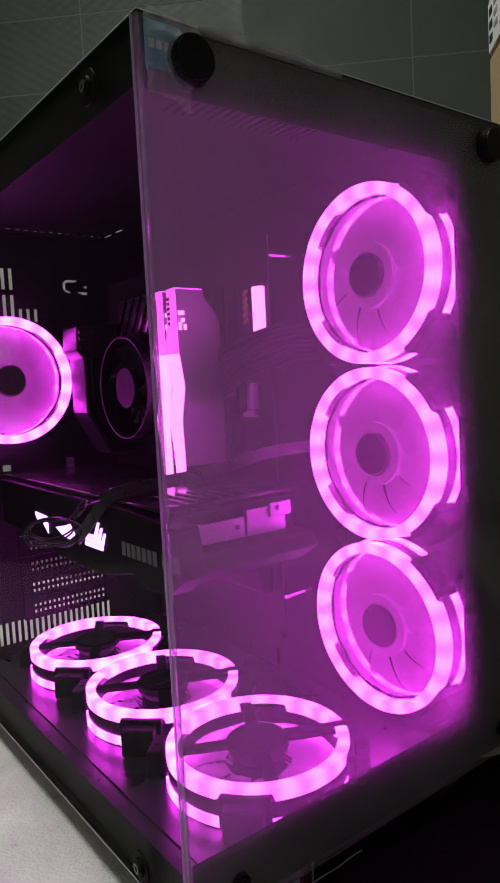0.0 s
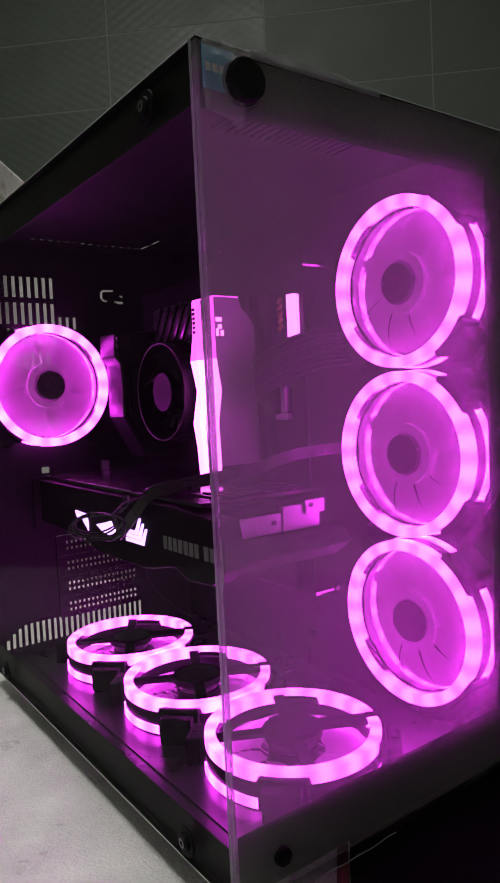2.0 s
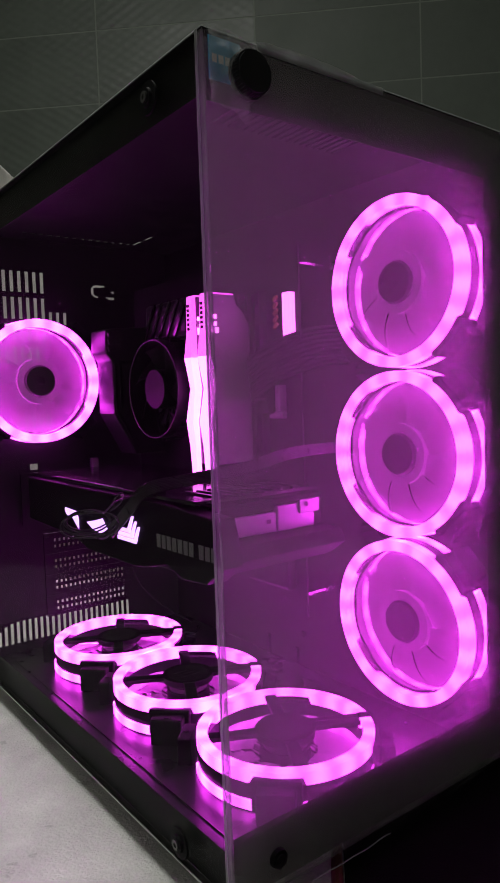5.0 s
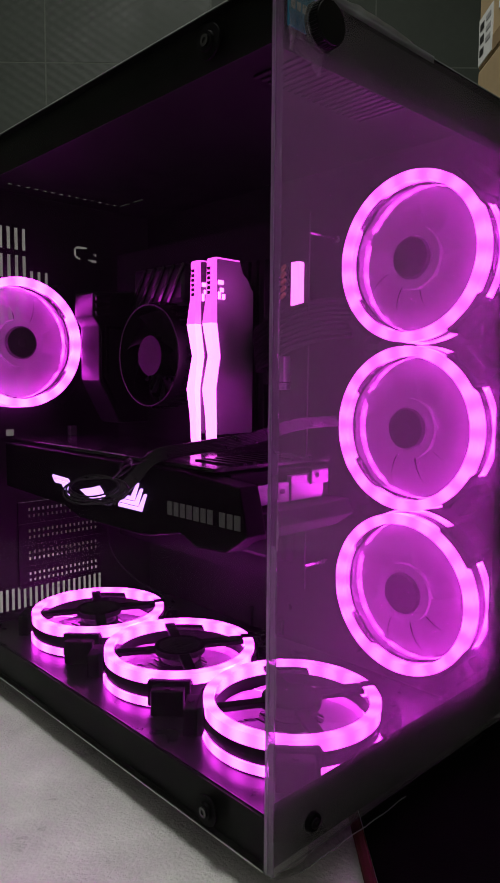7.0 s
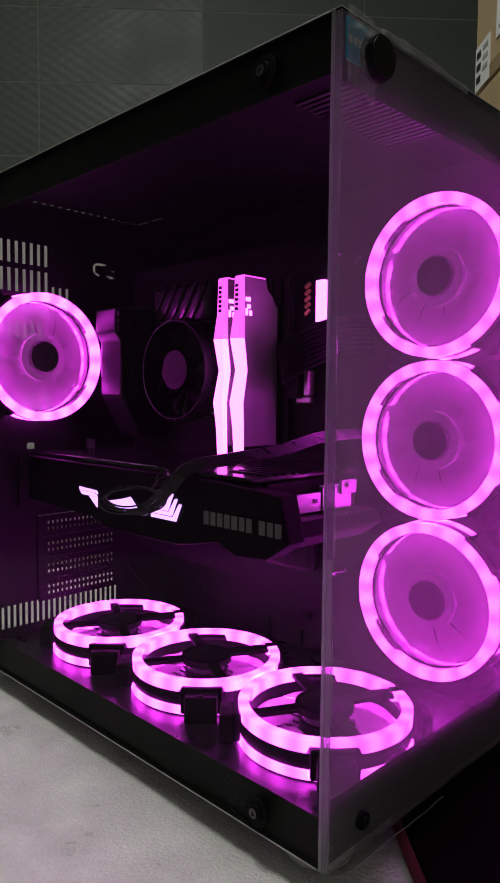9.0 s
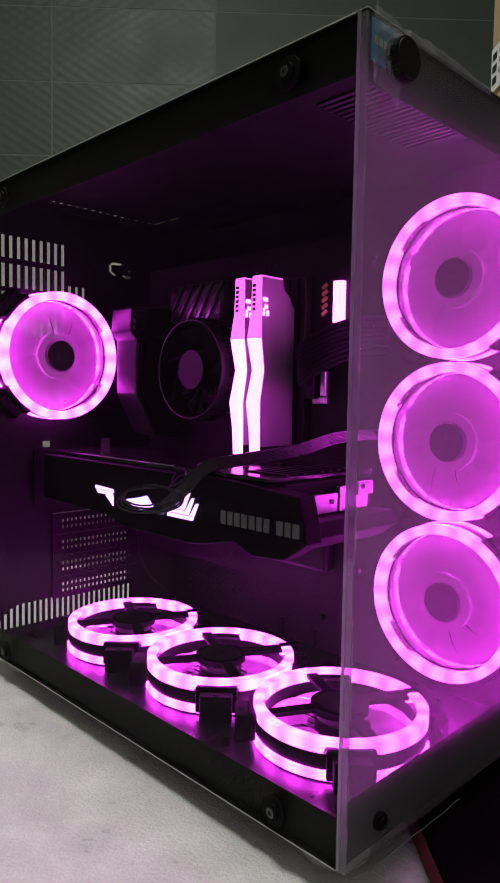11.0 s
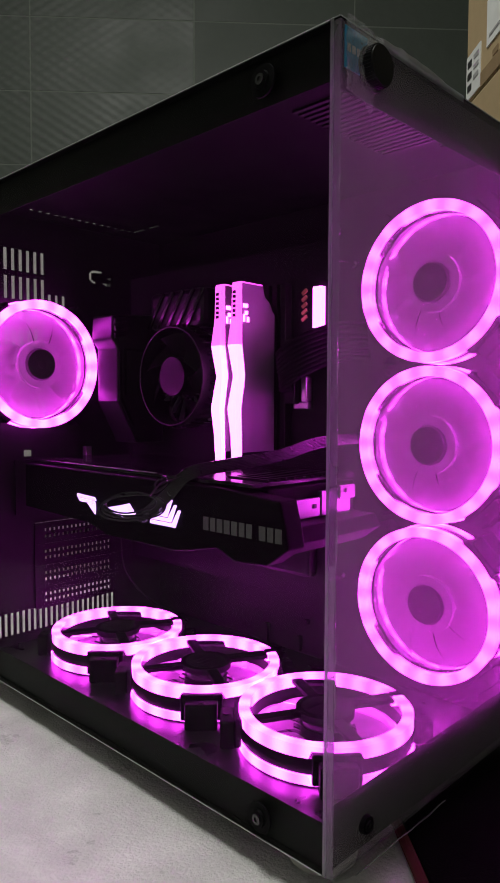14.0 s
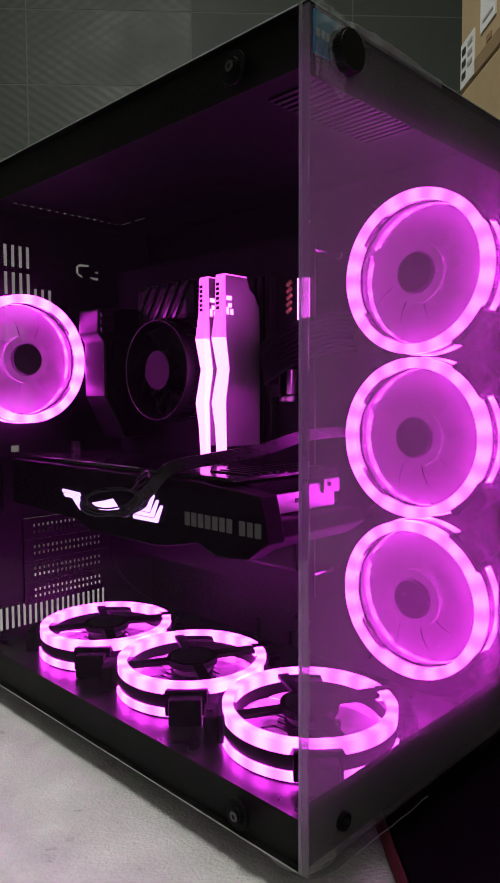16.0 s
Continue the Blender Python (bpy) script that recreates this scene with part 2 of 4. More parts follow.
def tube(bm, pts, r, n=8):
    """A round cable along points."""
    pts = [Vector(p) for p in pts]
    rows = []
    side = Vector((0, 0, 1))
    for i, p in enumerate(pts):
        d = (pts[min(i + 1, len(pts) - 1)] - pts[max(i - 1, 0)]).normalized()
        u = d.cross(side)
        u = u.normalized() if u.length > 1e-4 else d.orthogonal().normalized()
        v = d.cross(u)
        rows.append([bm.verts.new(p + r * (math.cos(k * math.tau / n) * u + math.sin(k * math.tau / n) * v)) for k in range(n)])
    for a, b in zip(rows, rows[1:]):
        for k in range(n):
            q = (k + 1) % n
            bm.faces.new((a[k], a[q], b[q], b[k]))
    bm.faces.new(rows[0][::-1])
    bm.faces.new(rows[-1])


def curve_pts(ctrl, n=24):
    """Catmull-Rom through control points."""
    c = [Vector(p) for p in ctrl]
    c = [2 * c[0] - c[1]] + c + [2 * c[-1] - c[-2]]
    out = []
    for i in range(1, len(c) - 2):
        for k in range(n):
            t = k / n
            a, b, d, e = c[i - 1:i + 3]
            out.append(0.5 * (2 * b + (d - a) * t + (2 * a - 5 * b + 4 * d - e) * t * t + (3 * b - a - 3 * d + e) * t ** 3))
    out.append(c[-2])
    return out


def perforated(us, vs, holes, thick, m):
    """A sheet in u, v with rectangular holes (u0, u1, v0, v1), its face at w = 0 and its back at w = thick, placed by m."""
    us = sorted(set([round(u, 5) for u in us] + [round(h[k], 5) for h in holes for k in (0, 1)]))
    vs = sorted(set([round(v, 5) for v in vs] + [round(h[k], 5) for h in holes for k in (2, 3)]))
    bm = bmesh.new()
    grid = {}

    def vert(i, j, w):
        if (i, j, w) not in grid:
            grid[i, j, w] = bm.verts.new(m @ Vector((us[i], vs[j], w * thick)))
        return grid[i, j, w]

    full = np.ones((len(us) - 1, len(vs) - 1), bool)
    uc = (np.array(us[1:]) + np.array(us[:-1])) / 2
    vc = (np.array(vs[1:]) + np.array(vs[:-1])) / 2
    for u0, u1, v0, v1 in holes:
        full[np.ix_((uc > u0) & (uc < u1), (vc > v0) & (vc < v1))] = False
    for i in range(len(uc)):
        for j in range(len(vc)):
            if not full[i, j]:
                continue
            bm.faces.new([vert(a, b, 0) for a, b in ((i, j), (i, j + 1), (i + 1, j + 1), (i + 1, j))])
            bm.faces.new([vert(a, b, 1) for a, b in ((i, j), (i + 1, j), (i + 1, j + 1), (i, j + 1))])
            for di, dj, p, q in ((-1, 0, (i, j), (i, j + 1)), (1, 0, (i + 1, j + 1), (i + 1, j)), (0, -1, (i + 1, j), (i, j)), (0, 1, (i, j + 1), (i + 1, j + 1))):
                a, b = i + di, j + dj
                if not (0 <= a < len(uc) and 0 <= b < len(vc)) or not full[a, b]:
                    bm.faces.new((vert(*p, 0), vert(*p, 1), vert(*q, 1), vert(*q, 0)))
    return bm


# ---- room ----
ROOM = pose(0, 0, 0, 0, 0, -43)      # the room stands turned against the case
WALL_Y, SOUTH, FLOOR_Z, CEIL_Z = 2.05, -0.80, -0.78, 2.3
tagged(part("floor", boxed(-2.6, 2.6, SOUTH - 0.1, WALL_Y + 0.2, FLOOR_Z - 0.1, FLOOR_Z, m=ROOM), M_CONCRETE), "plain grey screed floor of the room", "floor", kind="structure")
tagged(part("ceiling", boxed(-2.6, 2.6, SOUTH - 0.1, WALL_Y + 0.2, CEIL_Z, CEIL_Z + 0.1, m=ROOM), M_PLASTER), "plain pale ceiling of the room", "ceiling", kind="structure")
wall = tagged(part("wall_north", boxed(-2.6, 2.6, WALL_Y + 0.012, WALL_Y + 0.2, FLOOR_Z, CEIL_Z, m=ROOM), M_GROUT), "dim wall clad with large grey tiles", "wall", kind="structure")
tagged(part("wall_east", boxed(2.5, 2.6, SOUTH, WALL_Y, FLOOR_Z, CEIL_Z, m=ROOM), M_PLASTER), "plain plastered wall", "wall", kind="structure")
tagged(part("wall_west", boxed(-2.6, -2.5, SOUTH, WALL_Y, FLOOR_Z, CEIL_Z, m=ROOM), M_PLASTER), "plain plastered wall", "wall", kind="structure")
tagged(part("wall_south", boxed(-2.6, 2.6, SOUTH - 0.1, SOUTH, FLOOR_Z, CEIL_Z, m=ROOM), M_PLASTER), "plain plastered wall", "wall", kind="structure")
LAMP_AT = (-0.40, 0.22)
fitting = thing("ceiling_light", "flat square ceiling light that lights the room", "ceiling light", m=ROOM @ Matrix.Translation((*LAMP_AT, CEIL_Z)))
for fx0, fx1, fy0, fy1 in ((-0.32, 0.32, -0.32, -0.30), (-0.32, 0.32, 0.30, 0.32), (-0.32, -0.30, -0.299, 0.299), (0.30, 0.32, -0.299, 0.299)):
    part("light_frame", boxed(fx0, fx1, fy0, fy1, -0.05, -0.001), M_PAPER, fitting)
part("diffuser", boxed(-0.299, 0.299, -0.299, 0.299, -0.030, -0.022), M_PAPER, fitting)
area_lamp("room_light", ROOM @ Vector((*LAMP_AT, CEIL_Z - 0.055)), ROOM @ Vector((*LAMP_AT, 0)), 0.6, 0.6, ROOM_WATTS, (1.0, 1.0, 0.94))

# table with the foam sheet
table = thing("table", "plain brown laminate work table under foam", "table", m=ROOM)
part("tabletop", boxed(-1.15, 1.0, -0.70, 1.25, -0.036, -0.006), M_TABLE, table, bevel=0.003)
for sx in (-1.10, 0.95):
    for sy in (-0.65, 1.20):
        part("leg", boxed(sx - 0.025, sx + 0.025, sy - 0.025, sy + 0.025, FLOOR_Z, -0.036), M_TABLE, table, bevel=0.002)


def foam_sheet():
    bm = bmesh.new()
    n = 260
    g = []
    for i in range(n + 1):
        row = []
        for j in range(n + 1):
            x, y = -0.72 + 1.66 * i / n, -0.60 + 1.27 * j / n
            h = 0.0012 * noise.noise((x * 14, y * 14, 1.0)) + 0.0008 * noise.noise((x * 45, y * 45, 4.0)) + 0.0016 * max(0.0, 1 - abs(noise.noise((x * 5.0, y * 5.0, 9.0))) * 16) * max(0.0, noise.noise((x * 9, y * 9, 2.0)))
            row.append(bm.verts.new((x, y, -0.0022 + h)))
        g.append(row)
    for i in range(n):
        for j in range(n):
            bm.faces.new((g[i][j], g[i + 1][j], g[i + 1][j + 1], g[i][j + 1]))
    edge = [e for e in bm.edges if e.is_boundary]
    ret = bmesh.ops.extrude_edge_only(bm, edges=edge)
    for v in ret["geom"]:
        if isinstance(v, bmesh.types.BMVert):
            v.co.z = -0.006
    return bm


tagged(part("foam_sheet", foam_sheet(), M_FOAM, smooth=True, m=ROOM), "thin white packing foam sheet spread on table", "foam sheet")

mat_thing = thing("floor_mat", "black felt mat with red piped edge", "mat", m=Matrix.Translation((0.078, 0.012, 0)) @ pose(0, 0, 0, 0, 0, -43))
part("felt", boxed(0.004, 0.62, -0.42, 0.16, 0.0006, 0.004), M_MAT, mat_thing, bevel=0.001)
bmr = bmesh.new()
tube(bmr, [(0, -0.42, 0.003), (0, -0.2, 0.003), (0, 0, 0.003), (0, 0.16, 0.003)], 0.0032, 10)
part("piping", bmr, M_RED, mat_thing, "red piping", smooth=True)


def carton(name, label, w, d, h, m):
    t = thing(name, label, "cardboard box", "stacked cartons", m=m)
    part("carton_body", boxed(0, w, -d, 0, 0, h), M_CARD, t, bevel=0.004)
    part("tape", boxed(-0.0006, w * 0.5, -d * 0.5 - 0.025, -d * 0.5 + 0.025, h, h + 0.0006), M_TAPE, t, "glossy brown tape")
    return t


BOXAT = Matrix.Translation((0.719, 0.3095, 0)) @ pose(0, 0, 0, 0, 0, -43)
low = carton("carton", "large closed brown cardboard box standing on table", 0.42, 0.44, 0.685, BOXAT)
up = carton("carton", "brown cardboard box with white labels on another box", 0.42, 0.44, 0.42, Matrix.Translation((0, 0, 0.686)) @ BOXAT)
lab = part("shipping_label", boxed(-0.0015, 0, -0.058, -0.005, 0.004, 0.066), M_PAPER, up, "white printed label")
for k in range(3):
    part("print_bar", boxed(-0.0022, -0.0015, -0.026, -0.011, 0.014 + 0.017 * k, 0.023 + 0.017 * k), M_DARKPRINT, lab)
    part("print_bar", boxed(-0.0022, -0.0015, -0.052, -0.034, 0.024 + 0.014 * k, 0.030 + 0.014 * k), M_GREYPRINT, lab)
lab2 = part("shipping_label", boxed(-0.0015, 0, -0.132, -0.080, 0.045, 0.107), M_PAPER, up, "white label with a line of print")
part("print_bar", boxed(-0.0022, -0.0015, -0.124, -0.090, 0.055, 0.0585), M_GREYPRINT, lab2)
part("tape", boxed(-0.0008, 0, -0.330, -0.040, 0.002, 0.022), M_TAPE, up, "glossy brown tape along lower edge")
part("tear", boxed(-0.0010, 0, -0.118, -0.100, 0.024, 0.032), M_TAPE, up, "scuffed dark patch")

def foam_box(label, w, d, h, m):
    t = thing("foam_box", label, "foam box", "white foam boxes", m=m)
    part("foam_body", boxed(-w, 0, 0, d, 0.0, h - 0.06), M_FOAM, t, bevel=0.008)
    part("lid", boxed(-w - 0.005, 0.005, -0.005, d + 0.005, h - 0.0595, h), M_FOAM, t, bevel=0.008)
    return t


foam_box("tall white polystyrene box standing on table behind", 0.36, 0.26, 0.70, Matrix.Translation((0.181, 0.944, 0)) @ pose(0, 0, 0, 0, 0, -37))
# Added white box, hidden but for the back slots, which it brightens.
foam_box("plain white box added behind to brighten the back slots", 0.32, 0.22, 0.60, Matrix.Translation((0.53, 0.96, 0)) @ pose(0, 0, 0, 0, 0, -6))

# ---- computer case ----
Z0, Z1, DEEP, WIDE, TRAY = 0.0145, 0.418, 0.412, 0.285, 0.221
case = thing("computer_case", "black tower computer case with glass front and side", "computer case")
XZ = lambda y: Matrix(((1, 0, 0, 0), (0, 0, 1, y), (0, 1, 0, 0), (0, 0, 0, 1)))      # u to x, v to z, w to y
YZ = lambda x: Matrix(((0, 0, 1, x), (1, 0, 0, 0), (0, 1, 0, 0), (0, 0, 0, 1)))      # u to y, v to z, w to x
XY = lambda z: Matrix(((1, 0, 0, 0), (0, 1, 0, 0), (0, 0, 1, z), (0, 0, 0, 1)))

# floor panel with vent slits under the fans
fh = []
for cy in (0.086, 0.2055, 0.325):
    for k in range(13):
        x = 0.063 + 0.007 * k
        fh.append((x, x + 0.003, cy - 0.04, cy + 0.04))
part("bottom_panel", perforated([0.0044, WIDE], [0.0050, DEEP - 0.0013], fh, 0.0013, XY(Z0 + 0.0005)), M_FLOOR, case)
# roof with fine slits near its back
rh = [(0.056 + 0.0082 * k, 0.0605 + 0.0082 * k, 0.3845, 0.3885) for k in range(14)] + [(0.1690, 0.1725, 0.370, 0.387), (0.1690, 0.1725, 0.347, 0.363), (0.1700, 0.1730, 0.036, 0.046)]
part("top_panel", perforated([0.0, WIDE], [0.0, DEEP], rh, 0.0008, XY(Z1 - 0.0010)), M_ROOF, case)
for k in range(18):
    part("louvre", boxed(0.060 + 0.0056 * k, 0.0628 + 0.0056 * k, 0.034, 0.080, Z1 - 0.0024, Z1 - 0.0011), M_PLASTIC, case)
# back panel
bh = []
for k in range(11):
    x = 0.0057 + 0.0074 * k
    bh.append((x, x + 0.0036, 0.366, 0.386))
    bh.append((x, x + 0.0036, 0.340, 0.361))
    if k > 1:
        bh.append((x, x + 0.0036, 0.319, 0.336))
        bh.append((x, x + 0.0036, 0.297, 0.314))
        bh.append((x, x + 0.0036, 0.228, 0.246))
for k in range(26):
    x = 0.0090 + 0.0059 * k
    bh.append((x, x + 0.0031, 0.0255, 0.0468 - 0.019 * (max(0, 5 - k) / 5) ** 2))
bh.append((0.070, 0.166, 0.0480, 0.129))
bh.append((0.0600, 0.0680, 0.1935, 0.1995))
for k in range(11, 14):
    x = 0.0057 + 0.0074 * k
    bh.append((x, x + 0.0034, 0.336, 0.348))
    bh.append((x, x + 0.0030, 0.322, 0.329))
# hook-shaped cut-out and a wedge beside it
bh += [(0.1332, 0.1348, 0.3680, 0.3752), (0.1348, 0.1362, 0.3663, 0.3767), (0.1362, 0.1382, 0.3655, 0.3680), (0.1362, 0.1382, 0.3750, 0.3776), (0.1382, 0.1408, 0.3650, 0.3668), (0.1382, 0.1455, 0.3756, 0.3780), (0.1455, 0.1485, 0.3762, 0.3778)]
bh += [(0.1490, 0.1520, 0.3652, 0.3664), (0.1520, 0.1590, 0.3638, 0.3664), (0.1548, 0.1568, 0.3712, 0.3722), (0.1568, 0.1590, 0.3702, 0.3728)]
part("back_panel", perforated([0.0, WIDE], [Z0 + 0.0005, Z1 - 0.0011], bh, 0.0012, XZ(DEEP - 0.0012)), M_STEEL, case)
for k in range(4):
    z = 0.0452 + 0.0210 * k
    holes = [(0.0795 + 0.0048 * i, 0.0818 + 0.0048 * i, z + 0.0057 + 0.0062 * j, z + 0.0086 + 0.0062 * j) for i in range(16) for j in range(2)]
    part("slot_cover", perforated([0.0690, 0.1670], [z, z + 0.0207], holes, 0.001, XZ(DEEP - 0.003)), M_STEEL, case, "perforated black expansion slot cover")
# tray wall between the two chambers
th = []
for cz in (0.333, 0.2135, 0.0945):
    for k in range(9):
        y = 0.033 + 0.0075 * k
        th.append((y, y + 0.003, cz - 0.035, cz + 0.035))
part("tray", perforated([0.0068, DEEP - 0.002], [Z0 + 0.0022, Z1 - 0.0022], th, 0.0012, YZ(TRAY)), M_STEEL, case)
for y, z0, z1 in ((0.245, 0.016, 0.036), (0.205, 0.018, 0.033), (0.196, 0.044, 0.050)):
    part("cable_clip", boxed(TRAY - 0.0040, TRAY - 0.0002, y - 0.0022, y + 0.0022, z0 + 0.0012, z1), M_SHROUD, case, "small black cable clip", bevel=0.0005)
part("side_panel", boxed(WIDE - 0.001, WIDE, 0.002, DEEP - 0.002, Z0 + 0.002, Z1 - 0.002), M_STEEL, case)
part("front_cover", boxed(TRAY - 0.008, WIDE - 0.002, 0.0050, 0.0065, Z0 + 0.002, Z1 - 0.002), M_STEEL, case, "black steel cover of the cable chamber")
# rails that frame the glass
part("rail", boxed(0.0044, 0.018, 0.0050, DEEP - 0.0014, Z1 - 0.010, Z1 - 0.0022), M_RAIL, case, "black top rail above the side glass", bevel=0.0008)
part("rail", boxed(0.0044, 0.016, 0.0050, DEEP - 0.0014, Z0 + 0.0022, Z0 + 0.0070), M_RAIL, case, bevel=0.0008)
part("rail", boxed(0.0184, TRAY - 0.0085, 0.0050, 0.016, Z1 - 0.010, Z1 - 0.0022), M_RAIL, case, "black top rail above the front glass", bevel=0.0008)
part("rail", boxed(0.0164, TRAY - 0.0085, 0.0050, 0.016, Z0 + 0.0022, Z0 + 0.0070), M_RAIL, case, bevel=0.0008)
part("rail", boxed(0.0044, 0.0085, DEEP - 0.016, DEEP - 0.0014, Z0 + 0.0235, Z1 - 0.0255), M_RAIL, case, "black rear post", bevel=0.0008)
# glass panes
pane = part("side_glass", boxed(0.0, 0.0040, 0.0058, DEEP - 0.004, Z0 + 0.001, Z1 - 0.0005), M_SIDEGLASS, case, "clear tempered side glass")
pane = part("front_glass", boxed(0.0010, WIDE - 0.002, 0.0, 0.0046, Z0 + 0.001, Z1 - 0.0005), M_FRONTGLASS, case, "hazy filmed tempered front glass")
part("ground_edge", boxed(0.0, 0.0009, 0.0, 0.0054, Z0 + 0.001, Z1 + 0.0005), M_GLASSEDGE, pane, "ground frosted glass edge")
part("polished_rim", boxed(-0.0003, 0.0, 0.0036, 0.0054, Z0 + 0.001, Z1 + 0.0003), M_RIM, pane, "pale polished rim of the glass edge")

for z0, z1 in ((Z0 + 0.0012, Z0 + 0.0240), (Z1 - 0.0250, Z1 - 0.0012)):
    part("printed_border", boxed(0.0041, 0.00435, 0.0068, DEEP - 0.0042, z0, z1), M_RAIL, case, "black printed border of the glass")
for z0, z1 in ((Z0 + 0.0012, Z0 + 0.0335), (Z1 - 0.0285, Z1 - 0.0012)):
    part("printed_border", boxed(0.0044, TRAY - 0.0085, 0.0047, 0.0049, z0, z1), M_RAIL, case, "black printed border of the glass")
part("floor_ridge", boxed(0.0290, 0.0302, 0.010, DEEP - 0.004, Z0 + 0.0018, Z0 + 0.0028), M_FLOOR, case)
# Pale strips carry the highlight along the side glass edges in their colour.
part("ground_edge", boxed(0.0, 0.0040, 0.0064, DEEP - 0.004, Z1 - 0.0004, Z1 + 0.0005), M_EDGELIT, case, "ground glass edge painted pale as its highlight")
part("ground_edge", boxed(0.0, 0.0005, 0.0064, DEEP - 0.004, Z0 + 0.0004, Z0 + 0.0009), M_EDGELIT, case, "ground glass edge painted pale as its highlight")
part("printed_border", boxed(0.0006, 0.0042, 0.0064, DEEP - 0.0042, Z0 + 0.0005, Z0 + 0.0009), M_RAIL, case, "black printed border of the glass")
part("ground_edge", boxed(0.0010, WIDE - 0.002, 0.0, 0.0046, Z1 - 0.0004, Z1 + 0.0005), M_GLASSEDGE, case, "ground glass edge")


def thumb_screw(at, axis_m, r, h):
    s = bmesh.new()
    cyl(s, r, r, 0, h * 0.25, 28)
    cyl(s, r * 0.92, r * 0.86, h * 0.25, h, 28)
    for k in range(40):
        a = k * math.tau / 40
        box(s, r * 0.86, r * 0.935, -0.0003, 0.0003, h * 0.3, h * 0.9, m=pose(0, 0, 0, 0, 0, math.degrees(a)))
    o = part("thumb_screw", s, M_PLASTIC, case, "black knurled thumb screw", m=Matrix.Translation(at) @ axis_m)
    c = bmesh.new()
    cyl(c, r * 0.42, r * 0.40, h, h + 0.0006, 20)
    return o, c


FRONTWARD = pose(0, 0, 0, 90, 0, 0)          # local z to -y
SIDEWARD = pose(0, 0, 0, 0, -90, 0)          # local z to -x
for at, ax, r in (((0.0235, -0.0002, 0.4020), FRONTWARD, 0.0105), ((0.238, -0.0002, 0.402), FRONTWARD, 0.0105)):
    thumb_screw(at, ax, r, 0.007)
for at, ax in (((-0.0002, 0.047, 0.404), SIDEWARD), ((-0.0002, 0.047, 0.027), SIDEWARD), ((-0.0002, 0.362, 0.404), SIDEWARD), ((-0.0002, 0.362, 0.025), SIDEWARD), ((0.027, -0.0002, 0.032), FRONTWARD), ((0.24, -0.0002, 0.032), FRONTWARD)):
    s = bmesh.new()
    wide = 0.0082 if ax is SIDEWARD else 0.0050
    cyl(s, wide, wide - 0.0002, 0, 0.0010, 28)
    cyl(s, 0.0048, 0.0044, 0.0010, 0.0024, 24)
    screw = part("panel_screw", s, M_SHROUD, case, "black collar with a steel screw head", smooth=True, m=Matrix.Translation(at) @ ax)
    s = bmesh.new()
    band(s, 0.0013, 0.0027, 0.0024, 0.0033, 24)
    cyl(s, 0.0013, 0.0013, 0.0024, 0.0026, 16)
    part("screw_head", s, M_GUNMETAL, screw, smooth=True)
for fx, fy in ((0.0315, 0.0300), (0.0315, 0.375), (0.255, 0.030), (0.255, 0.375)):
    s = bmesh.new()
    cyl(s, 0.0185, 0.0200, 0.0002, 0.011, 36)
    cyl(s, 0.0200, 0.0200, 0.011, Z0 + 0.0005, 36)
    part("foot", s, M_RUBBER, case, "round grey foot", smooth=True, m=Matrix.Translation((fx, fy, 0)))


# ---- fans ----
CORNERS = [math.pi / 4 + k * math.pi / 2 for k in range(4)]


def near_corner(t, half):
    return min(abs((t - c + math.pi) % math.tau - math.pi) for c in CORNERS) < half


